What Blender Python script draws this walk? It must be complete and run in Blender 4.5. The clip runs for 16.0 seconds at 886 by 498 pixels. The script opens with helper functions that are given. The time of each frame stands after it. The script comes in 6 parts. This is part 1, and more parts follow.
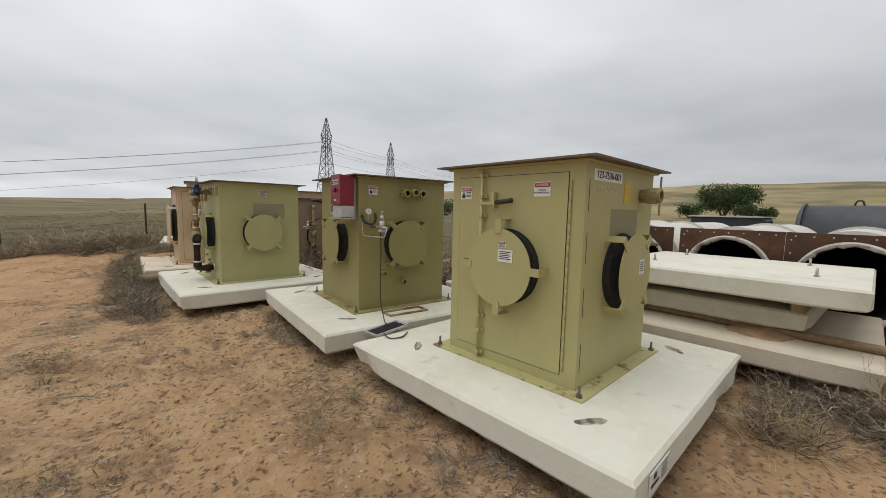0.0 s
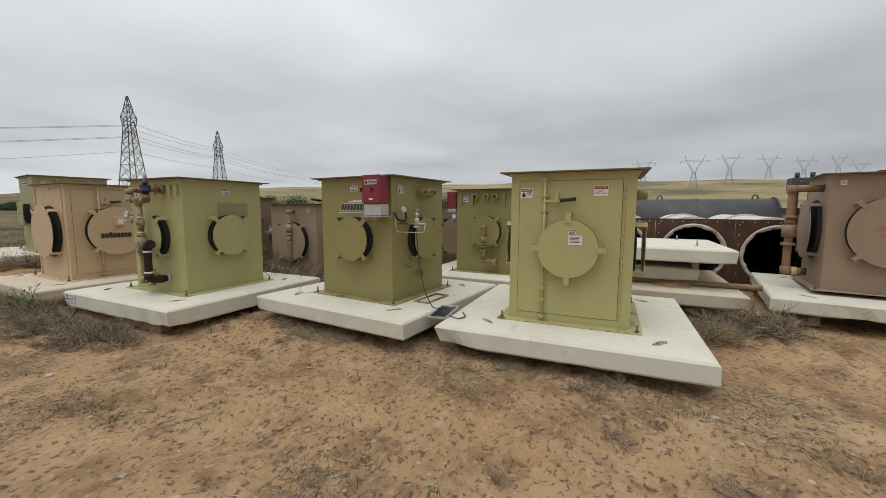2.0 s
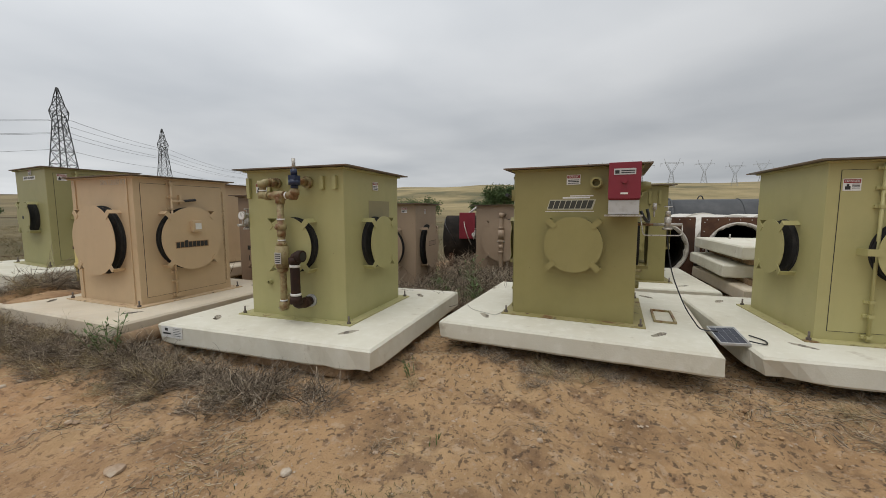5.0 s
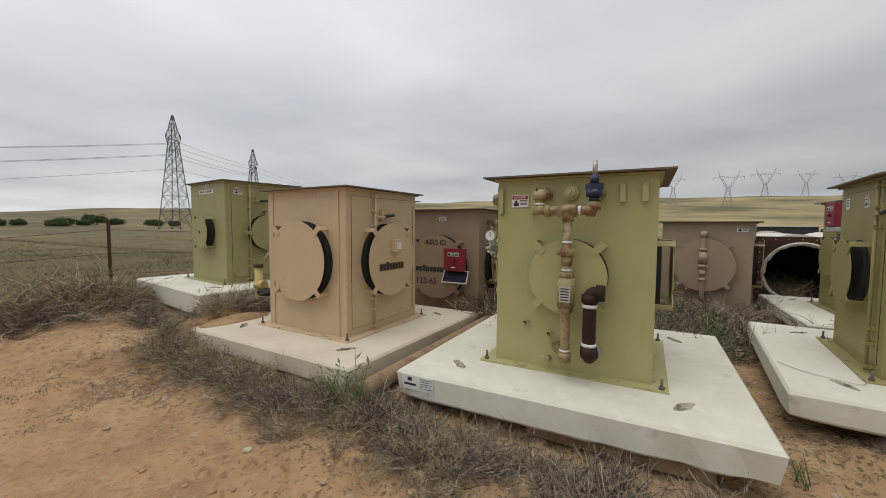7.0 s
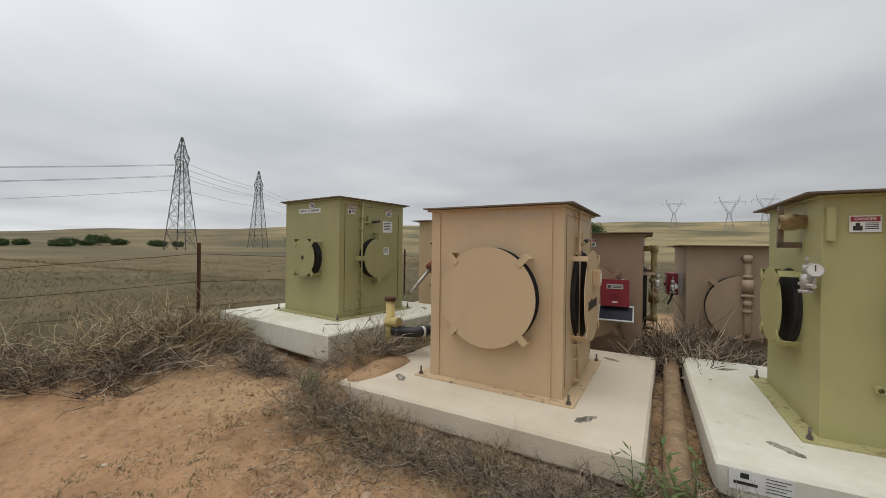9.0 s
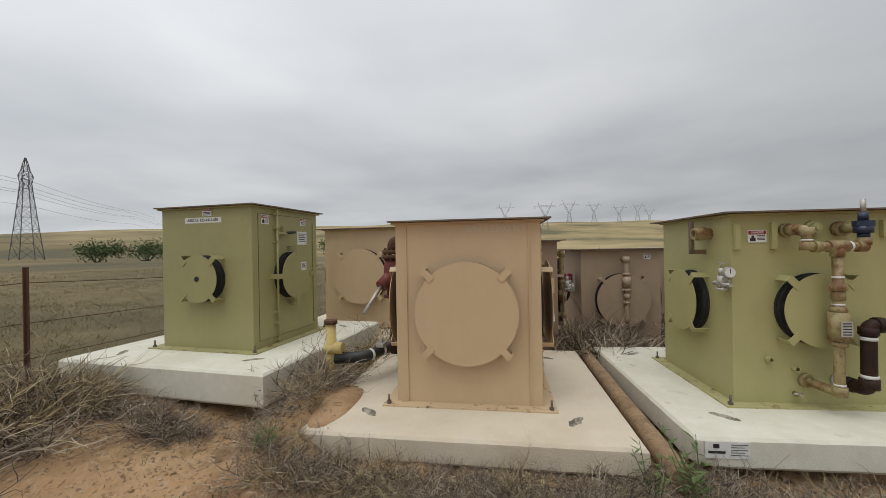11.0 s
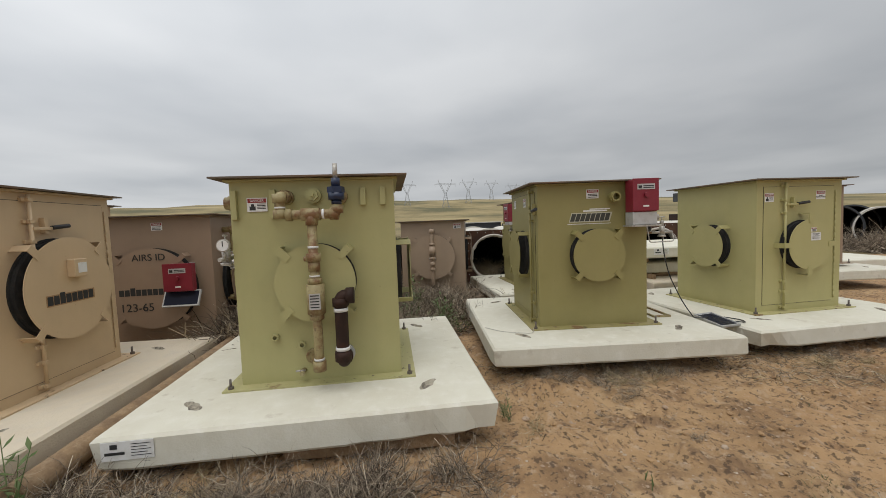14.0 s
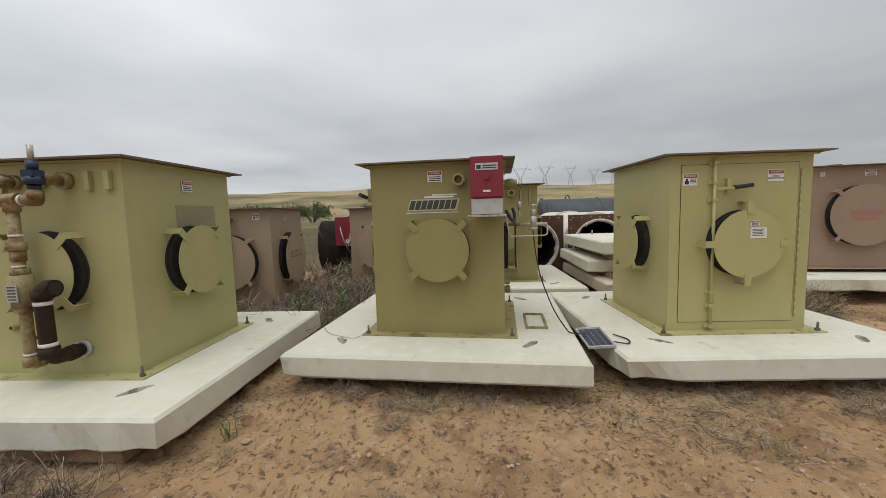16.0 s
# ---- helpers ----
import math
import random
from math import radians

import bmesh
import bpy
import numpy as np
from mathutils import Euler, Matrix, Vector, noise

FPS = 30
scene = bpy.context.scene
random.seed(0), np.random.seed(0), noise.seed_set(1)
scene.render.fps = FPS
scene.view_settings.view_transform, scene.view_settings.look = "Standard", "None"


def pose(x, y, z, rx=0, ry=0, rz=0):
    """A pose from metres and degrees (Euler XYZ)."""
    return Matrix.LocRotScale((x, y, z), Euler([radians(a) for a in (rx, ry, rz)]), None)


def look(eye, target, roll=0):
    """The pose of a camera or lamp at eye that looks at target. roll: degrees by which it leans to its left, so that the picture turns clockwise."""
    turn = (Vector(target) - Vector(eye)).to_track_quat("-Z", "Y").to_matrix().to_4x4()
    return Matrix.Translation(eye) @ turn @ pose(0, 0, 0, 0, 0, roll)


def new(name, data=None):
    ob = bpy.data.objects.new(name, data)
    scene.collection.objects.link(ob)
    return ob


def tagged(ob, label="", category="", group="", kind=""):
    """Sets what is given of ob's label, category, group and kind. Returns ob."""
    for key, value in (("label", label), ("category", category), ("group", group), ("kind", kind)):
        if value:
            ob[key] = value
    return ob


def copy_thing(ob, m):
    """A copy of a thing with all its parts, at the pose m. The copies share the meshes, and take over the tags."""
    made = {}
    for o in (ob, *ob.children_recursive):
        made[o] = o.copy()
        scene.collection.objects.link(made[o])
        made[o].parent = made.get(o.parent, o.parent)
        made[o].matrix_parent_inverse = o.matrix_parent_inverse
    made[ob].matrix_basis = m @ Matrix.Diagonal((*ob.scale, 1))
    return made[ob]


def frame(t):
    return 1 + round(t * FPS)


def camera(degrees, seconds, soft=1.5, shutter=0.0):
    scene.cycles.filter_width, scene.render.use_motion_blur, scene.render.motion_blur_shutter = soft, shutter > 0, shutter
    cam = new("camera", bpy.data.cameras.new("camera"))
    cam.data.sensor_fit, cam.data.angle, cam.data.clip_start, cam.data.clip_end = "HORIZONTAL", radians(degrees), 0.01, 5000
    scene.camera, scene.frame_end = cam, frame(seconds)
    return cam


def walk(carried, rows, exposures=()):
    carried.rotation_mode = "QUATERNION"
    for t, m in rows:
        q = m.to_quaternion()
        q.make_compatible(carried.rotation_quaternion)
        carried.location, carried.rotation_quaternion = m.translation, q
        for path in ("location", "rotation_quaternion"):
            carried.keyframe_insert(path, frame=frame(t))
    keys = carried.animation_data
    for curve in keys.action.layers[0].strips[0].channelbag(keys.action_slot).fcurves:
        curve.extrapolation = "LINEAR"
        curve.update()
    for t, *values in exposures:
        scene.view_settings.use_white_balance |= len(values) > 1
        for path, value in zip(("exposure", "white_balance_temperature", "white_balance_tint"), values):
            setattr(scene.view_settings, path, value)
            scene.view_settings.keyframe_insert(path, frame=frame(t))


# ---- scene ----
cam = camera(98.0, 16.0, soft=0.8)
METRES, EYE, TILT, LEAN, TURN = 16.6, 1.52, 0.0, 0.0, -40.6
ROWS = [
    (0.0, 0.0, 0.0, 0.0, 0.12, -5.71, -1.22),
    (0.5, -0.0313, -0.0081, 0.0016, -6.35, -6.02, -0.95),
    (1.0, -0.0695, -0.0143, -0.001, -12.96, -6.21, -0.64),
    (1.5, -0.0976, -0.0203, -0.0005, -17.77, -6.18, -0.45),
    (2.0, -0.1299, -0.0113, -0.001, -22.65, -5.99, -0.22),
    (2.5, -0.1537, 0.003, 0.0012, -26.14, -5.77, -0.08),
    (3.0, -0.1764, 0.0199, -0.0013, -29.55, -5.6, 0.1),
    (5.5, -0.2823, 0.1473, -0.0042, -28.54, -5.56, 0.06),
    (6.0, -0.3059, 0.1691, -0.0002, -25.35, -5.25, -0.06),
    (6.5, -0.3212, 0.1934, 0.0, -22.78, -4.64, -0.15),
    (7.0, -0.342, 0.2248, -0.0016, -20.05, -3.53, -0.34),
    (7.5, -0.3628, 0.2504, -0.0008, -18.29, -2.47, -0.47),
    (8.0, -0.3878, 0.2835, -0.0003, -17.31, -1.41, -0.66),
    (8.5, -0.4122, 0.2985, -0.001, -17.84, -0.82, -0.69),
    (11.0, -0.4783, 0.3538, 0.007, -41.99, -0.02, 1.02),
    (11.5, -0.463, 0.3314, 0.0057, -48.29, -0.34, 1.58),
    (12.0, -0.4419, 0.3133, 0.0027, -56.47, -0.94, 2.13),
    (12.5, -0.4188, 0.3008, 0.0041, -61.28, -1.46, 2.39),
    (13.0, -0.3907, 0.2749, 0.001, -62.03, -2.14, 2.36),
    (13.5, -0.3672, 0.2548, -0.0015, -59.74, -2.8, 2.27),
    (14.0, -0.3362, 0.2279, -0.0012, -55.82, -3.66, 2.14),
    (14.5, -0.3112, 0.2049, 0.0001, -52.89, -4.18, 1.99),
    (15.0, -0.2777, 0.1856, -0.0003, -49.9, -4.69, 1.83),
    (15.5, -0.2496, 0.1643, -0.0037, -47.57, -5.06, 1.76),
    (16.0, -0.2199, 0.1383, -0.0048, -44.56, -5.3, 1.65),
]
walk(cam, [(t, pose(0, 0, EYE, TILT, LEAN, TURN) @ pose(METRES * x, METRES * y, METRES * z, 90 + pitch, roll, yaw)) for t, x, y, z, yaw, pitch, roll in ROWS],
     exposures=[(0.0, -0.06), (3.0, -0.08), (8.5, -0.1), (11.5, -0.07), (13.5, -0.05), (16.0, 0.0)])

# ---- light ----
world = bpy.data.worlds.new("overcast_sky")
scene.world = world
world.use_nodes = True
wn, wl = world.node_tree.nodes, world.node_tree.links
wn.clear()


def wnode(kind, **inputs):
    n = wn.new(kind)
    for k, v in inputs.items():
        n.inputs[k.replace("_", " ")].default_value = v
    return n


sky = wn.new("ShaderNodeTexSky")
sky.sky_type, sky.sun_disc, sky.sun_elevation, sky.sun_rotation = "NISHITA", False, radians(62), radians(10)
coord = wn.new("ShaderNodeTexCoord")
sep = wn.new("ShaderNodeSeparateXYZ")
wl.new(coord.outputs["Generated"], sep.inputs[0])
# project the view direction on a flat cloud deck
up = wn.new("ShaderNodeMath"); up.operation = "MAXIMUM"; up.inputs[1].default_value = 0.0
wl.new(sep.outputs[2], up.inputs[0])
lift = wn.new("ShaderNodeMath"); lift.operation = "ADD"; lift.inputs[1].default_value = 0.11
wl.new(up.outputs[0], lift.inputs[0])
dx = wn.new("ShaderNodeMath"); dx.operation = "DIVIDE"
dy = wn.new("ShaderNodeMath"); dy.operation = "DIVIDE"
wl.new(sep.outputs[0], dx.inputs[0]); wl.new(lift.outputs[0], dx.inputs[1])
wl.new(sep.outputs[1], dy.inputs[0]); wl.new(lift.outputs[0], dy.inputs[1])
deck = wn.new("ShaderNodeCombineXYZ")
wl.new(dx.outputs[0], deck.inputs[0]); wl.new(dy.outputs[0], deck.inputs[1])
cloud = wnode("ShaderNodeTexNoise", Scale=0.7, Detail=5.0, Roughness=0.45, Distortion=0.1)
wl.new(deck.outputs[0], cloud.inputs["Vector"])
ramp = wn.new("ShaderNodeValToRGB")
ramp.color_ramp.elements[0].position, ramp.color_ramp.elements[0].color = 0.32, (0.635, 0.665, 0.70, 1)
ramp.color_ramp.elements[1].position, ramp.color_ramp.elements[1].color = 0.68, (0.86, 0.88, 0.90, 1)
wl.new(cloud.outputs["Fac"], ramp.inputs[0])
# the deck thickens towards the middle heights and thins at the horizon and overhead
height = wn.new("ShaderNodeValToRGB")
els = height.color_ramp.elements
els[0].position, els[0].color = 0.0, (1.05, 1.05, 1.05, 1)
els[1].position, els[1].color = 0.75, (1.5, 1.5, 1.5, 1)
for p, v in ((0.03, 1.0), (0.07, 0.84), (0.16, 0.84), (0.34, 1.06)):
    e = els.new(p); e.color = (v, v, v, 1)
wl.new(sep.outputs[2], height.inputs[0])
mul = wn.new("ShaderNodeMix"); mul.data_type, mul.blend_type = "RGBA", "MULTIPLY"
mul.inputs[0].default_value = 1.0
wl.new(ramp.outputs[0], mul.inputs[6]); wl.new(height.outputs[0], mul.inputs[7])
# the veiled sun brightens the deck softly on its own side
glow = wn.new("ShaderNodeMath"); glow.operation = "MULTIPLY_ADD"; glow.inputs[1].default_value, glow.inputs[2].default_value = 0.22, 0.84
wl.new(sep.outputs[1], glow.inputs[0])
back_sky = wn.new("ShaderNodeBackground"); back_sky.inputs[1].default_value = 0.05
back_cloud = wn.new("ShaderNodeBackground"); wl.new(glow.outputs[0], back_cloud.inputs[1])
wl.new(sky.outputs[0], back_sky.inputs[0]); wl.new(mul.outputs[2], back_cloud.inputs[0])
both = wn.new("ShaderNodeMixShader"); both.inputs[0].default_value = 0.92
wl.new(back_sky.outputs[0], both.inputs[1]); wl.new(back_cloud.outputs[0], both.inputs[2])
wout = wn.new("ShaderNodeOutputWorld"); wl.new(both.outputs[0], wout.inputs[0])

sun = new("sun", bpy.data.lights.new("sun", "SUN"))
sun.data.energy, sun.data.angle, sun.data.color = 1.25, radians(50), (1.0, 0.965, 0.91)
sun.matrix_world = look((-12, 4, 50), (0, 0, 0))


# ---- materials ----
def material(name, base, rough=0.6, metal=0.0, spots=(), bump=0.0, bump_scale=60.0, spec=0.5, vary=0.0):
    """spots: rows of (colour, noise scale, threshold, softness, strength), laid over the base one by one; places in metres."""
    m = bpy.data.materials.new(name)
    m.use_nodes = True
    nt = m.node_tree
    n, l = nt.nodes, nt.links
    bsdf = n["Principled BSDF"]
    bsdf.inputs["Roughness"].default_value = rough
    bsdf.inputs["Metallic"].default_value = metal
    bsdf.inputs["Specular IOR Level"].default_value = spec
    geo = n.new("ShaderNodeNewGeometry")
    col = n.new("ShaderNodeRGB"); col.outputs[0].default_value = (*base, 1)
    last = col.outputs[0]
    if vary:
        info = n.new("ShaderNodeObjectInfo")
        hsv = n.new("ShaderNodeHueSaturation")
        rng = n.new("ShaderNodeMapRange"); rng.inputs[3].default_value, rng.inputs[4].default_value = 1 - vary, 1 + vary
        l.new(info.outputs["Random"], rng.inputs[0]); l.new(rng.outputs[0], hsv.inputs["Value"]); l.new(last, hsv.inputs["Color"])
        last = hsv.outputs[0]
    for c, scale, cut, soft, strength, *stretch in spots:
        tex = n.new("ShaderNodeTexNoise")
        tex.inputs["Scale"].default_value, tex.inputs["Detail"].default_value, tex.inputs["Roughness"].default_value = scale, 6.0, 0.62
        l.new(geo.outputs["Position"], tex.inputs["Vector"])
        if stretch:
            squeeze = n.new("ShaderNodeVectorMath"); squeeze.operation = "MULTIPLY"; squeeze.inputs[1].default_value = (1, 1, stretch[0])
            l.new(geo.outputs["Position"], squeeze.inputs[0]); l.new(squeeze.outputs[0], tex.inputs["Vector"])
        mr = n.new("ShaderNodeMapRange")
        mr.inputs[1].default_value, mr.inputs[2].default_value, mr.inputs[4].default_value = cut - soft, cut + soft, strength
        l.new(tex.outputs["Fac"], mr.inputs[0])
        mix = n.new("ShaderNodeMix"); mix.data_type = "RGBA"
        l.new(mr.outputs[0], mix.inputs[0]); l.new(last, mix.inputs[6])
        mix.inputs[7].default_value = (*c, 1)
        last = mix.outputs[2]
    l.new(last, bsdf.inputs["Base Color"])
    if bump:
        tex = n.new("ShaderNodeTexNoise")
        tex.inputs["Scale"].default_value, tex.inputs["Detail"].default_value = bump_scale, 5.0
        l.new(geo.outputs["Position"], tex.inputs["Vector"])
        b = n.new("ShaderNodeBump"); b.inputs["Strength"].default_value, b.inputs["Distance"].default_value = bump, 0.02
        l.new(tex.outputs["Fac"], b.inputs["Height"]); l.new(b.outputs[0], bsdf.inputs["Normal"])
    return m


FLANGE_OF = {}


def paint(name, c):
    dust = tuple(0.6 * a + 0.4 * b for a, b in zip(c, (0.42, 0.34, 0.22)))
    dark, pale = tuple(a * 0.84 for a in c), tuple(min(a * 1.12, 1) for a in c)
    m = material(name, c, 0.5, 0, ((dust, 1.3, 0.55, 0.2, 0.35), (dark, 5.0, 0.6, 0.15, 0.45), (dark, 3.5, 0.58, 0.14, 0.3, 0.1), (pale, 5.0, 0.58, 0.14, 0.25, 0.15), ((0.12, 0.06, 0.03), 38.0, 0.73, 0.03, 0.8)), 0.05, 9.0)
    FLANGE_OF[m.name] = material(name + "_stained", c, 0.65, 0, ((dust, 3.0, 0.5, 0.15, 0.6), ((0.16, 0.075, 0.03), 5.0, 0.62, 0.04, 0.85), ((0.06, 0.04, 0.025), 14.0, 0.64, 0.04, 0.8)), 0.15, 50)
    return m


PALE_OLIVE = paint("pale_olive_paint", (0.43, 0.395, 0.175))
OLIVE = paint("olive_paint", (0.278, 0.243, 0.088))
SAGE = paint("sage_paint", (0.405, 0.385, 0.172))
TAN = paint("tan_paint", (0.575, 0.425, 0.262))
# sage again, darkened in colour for the shaded look of the fence cabinet
SHADED_SAGE = paint("shaded_sage_paint", (0.33, 0.312, 0.138))
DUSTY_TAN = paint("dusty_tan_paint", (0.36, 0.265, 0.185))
BROWN_TAN = paint("brown_tan_paint", (0.295, 0.205, 0.142))
PATCH_OLIVE = material("weathered_olive", (0.30, 0.268, 0.15), 0.8, 0, (((0.26, 0.23, 0.14), 20, 0.5, 0.2, 0.5),), 0.1, 90)
ROOF = material("rusty_roof_plate", (0.16, 0.125, 0.085), 0.7, 0, (((0.2, 0.09, 0.04), 6, 0.55, 0.1, 0.6), ((0.07, 0.055, 0.045), 2.0, 0.55, 0.1, 0.5)), 0.1, 40)
MESH_DARK = material("dark_arrestor_steel", (0.034, 0.034, 0.034), 0.8, 0.2, (((0.07, 0.063, 0.055), 14, 0.57, 0.15, 0.6),), 0.4, 160, spec=0.2)
CONCRETE = material("cast_concrete", (0.65, 0.628, 0.53), 0.9, 0, (((0.57, 0.535, 0.43), 1.6, 0.53, 0.12, 0.7), ((0.36, 0.30, 0.22), 5.5, 0.68, 0.06, 0.5), ((0.73, 0.71, 0.63), 9.0, 0.6, 0.1, 0.5), ((0.22, 0.2, 0.17), 55, 0.72, 0.03, 0.7)), 0.12, 70, vary=0.05)
OLD_CONCRETE = material("tan_stained_concrete", (0.62, 0.545, 0.425), 0.9, 0, (((0.50, 0.42, 0.31), 1.8, 0.55, 0.12, 0.6), ((0.55, 0.5, 0.42), 7.0, 0.6, 0.1, 0.6), ((0.2, 0.17, 0.14), 50, 0.72, 0.03, 0.7)), 0.25, 70)
POCKET = material("weathered_pocket", (0.43, 0.39, 0.31), 0.95, 0, (((0.15, 0.13, 0.105), 14, 0.54, 0.06, 0.85),), 0.5, 90)
STEEL = material("zinc_steel", (0.46, 0.44, 0.40), 0.45, 0.45, (((0.12, 0.075, 0.05), 40, 0.6, 0.08, 0.7),), 0.1, 120)
BOLT = material("weathered_bolt_steel", (0.15, 0.135, 0.12), 0.55, 0.3, (((0.10, 0.05, 0.03), 60, 0.55, 0.08, 0.7),))
RUST = material("rusted_steel", (0.085, 0.038, 0.022), 0.85, 0.1, (((0.17, 0.08, 0.04), 6, 0.55, 0.12, 0.7), ((0.03, 0.02, 0.018), 3, 0.55, 0.1, 0.7)), 0.3, 60)
BRASS_PIPE = material("rusty_painted_pipe", (0.30, 0.245, 0.115), 0.55, 0.0, (((0.17, 0.07, 0.025), 7, 0.52, 0.06, 0.85), ((0.38, 0.33, 0.17), 11, 0.58, 0.06, 0.7), ((0.08, 0.04, 0.02), 30, 0.64, 0.05, 0.7)), 0.2, 80)
DARK_PIPE = material("brown_black_pipe", (0.03, 0.017, 0.013), 0.6, 0.0, (((0.07, 0.03, 0.018), 9, 0.6, 0.1, 0.6),), 0.2, 80, spec=0.2)
BLACK = material("black_plastic", (0.018, 0.018, 0.019), 0.5)
CHARCOAL = material("black_tank_paint", (0.035, 0.038, 0.042), 0.55, 0, (((0.075, 0.078, 0.08), 2.5, 0.55, 0.15, 0.6), ((0.10, 0.06, 0.04), 14, 0.7, 0.05, 0.6)), 0.1, 30)
WHITE = material("white_label", (0.74, 0.74, 0.72), 0.5, 0, (((0.5, 0.47, 0.41), 18, 0.6, 0.15, 0.5),))
INK = material("black_ink", (0.025, 0.025, 0.025), 0.6)
CHALK = material("chalk_marks", (0.55, 0.5, 0.42), 0.9)
RED_INK = material("red_ink", (0.27, 0.02, 0.018), 0.5)
RED = material("red_powder_coat", (0.20, 0.014, 0.028), 0.42, 0, (((0.28, 0.03, 0.045), 4, 0.55, 0.2, 0.5),), 0.05, 60)
DULL_RED = material("worn_red_enamel", (0.17, 0.028, 0.02), 0.6, 0, (((0.05, 0.03, 0.025), 12, 0.55, 0.1, 0.7),), 0.2, 60)
BLUE = material("blue_enamel", (0.012, 0.022, 0.06), 0.4, 0, (((0.05, 0.07, 0.1), 14, 0.6, 0.1, 0.6),))
GREY = material("grey_metal_tray", (0.50, 0.50, 0.49), 0.5, 0.3, (((0.35, 0.33, 0.3), 15, 0.6, 0.1, 0.5),))
YELLOW = material("faded_yellow_paint", (0.60, 0.47, 0.16), 0.6, 0, (((0.45, 0.36, 0.17), 8, 0.5, 0.15, 0.6),))
YELLOW_LABEL = material("yellow_sticker", (0.62, 0.44, 0.05), 0.5, 0, (((0.3, 0.24, 0.07), 70, 0.55, 0.05, 0.6),))
FIBRE = material("white_insulation", (0.60, 0.57, 0.52), 0.95, 0, (((0.42, 0.37, 0.31), 6, 0.5, 0.15, 0.8), ((0.2, 0.16, 0.12), 14, 0.64, 0.06, 0.8)), 0.6, 40)
SHELL = material("off_white_tube_paint", (0.60, 0.575, 0.52), 0.6, 0, (((0.46, 0.42, 0.35), 2.5, 0.55, 0.15, 0.6), ((0.25, 0.13, 0.07), 9, 0.7, 0.05, 0.6)), 0.1, 30)
NEAR_BLACK = material("near_black_matt", (0.02, 0.018, 0.016), 0.95, 0, (((0.05, 0.04, 0.032), 4, 0.55, 0.1, 0.6),), 0.4, 40, spec=0.1)
PV = material("solar_cell_glass", (0.012, 0.015, 0.03), 0.28, spec=0.3)
TIMBER = material("weathered_timber", (0.30, 0.20, 0.11), 0.85, 0, (((0.16, 0.10, 0.06), 9, 0.52, 0.12, 0.7), ((0.40, 0.30, 0.19), 20, 0.6, 0.1, 0.6)), 0.4, 50)


def stem_material(name, stops):
    """Dry stems, each with a shade of its own."""
    m = bpy.data.materials.new(name)
    m.use_nodes = True
    n, l = m.node_tree.nodes, m.node_tree.links
    geo = n.new("ShaderNodeNewGeometry")
    ramp_ = n.new("ShaderNodeValToRGB")
    els_ = ramp_.color_ramp.elements
    els_[0].position, els_[0].color = stops[0][0], (*stops[0][1], 1)
    els_[1].position, els_[1].color = stops[-1][0], (*stops[-1][1], 1)
    for p, c in stops[1:-1]:
        e_ = els_.new(p); e_.color = (*c, 1)
    l.new(geo.outputs["Random Per Island"], ramp_.inputs[0])
    l.new(ramp_.outputs[0], n["Principled BSDF"].inputs["Base Color"])
    n["Principled BSDF"].inputs["Roughness"].default_value = 0.9
    n["Principled BSDF"].inputs["Specular IOR Level"].default_value = 0.2
    return m


# random stem tones; the darkest and palest also paint shadow and highlight in tangles
TWIG = stem_material("dry_twigs", ((0.0, (0.035, 0.028, 0.02)), (0.3, (0.12, 0.092, 0.07)), (0.55, (0.25, 0.20, 0.15)), (0.85, (0.42, 0.345, 0.25)), (1.0, (0.60, 0.52, 0.40))))
STRAW = stem_material("bleached_straw", ((0.0, (0.12, 0.09, 0.05)), (0.4, (0.30, 0.235, 0.13)), (0.75, (0.48, 0.39, 0.23)), (1.0, (0.62, 0.53, 0.36))))
LEAF = material("weed_leaf", (0.075, 0.12, 0.03), 0.7, 0, (((0.12, 0.15, 0.05), 8, 0.55, 0.15, 0.7),))
TREE_LEAF = material("cottonwood_leaf", (0.05, 0.085, 0.022), 0.75, 0, (((0.085, 0.12, 0.035), 0.5, 0.55, 0.15, 0.8),))
BARK = material("grey_bark", (0.11, 0.085, 0.06), 0.9, 0, (((0.06, 0.045, 0.03), 6, 0.5, 0.2, 0.7),), 0.4, 20)
STONE = material("pale_pebble", (0.42, 0.31, 0.21), 0.9, 0, (((0.52, 0.46, 0.38), 7, 0.55, 0.1, 0.8), ((0.28, 0.17, 0.1), 5, 0.55, 0.1, 0.8)), 0.2, 60)
# distance haze is put into this paler grey; nearer pylons use the darker one
PYLON_FAR = material("hazed_far_lattice", (0.33, 0.34, 0.35), 0.7, 0.2)
PYLON = material("galvanised_lattice", (0.10, 0.105, 0.11), 0.7, 0.3, (((0.15, 0.15, 0.15), 0.3, 0.5, 0.2, 0.6),))


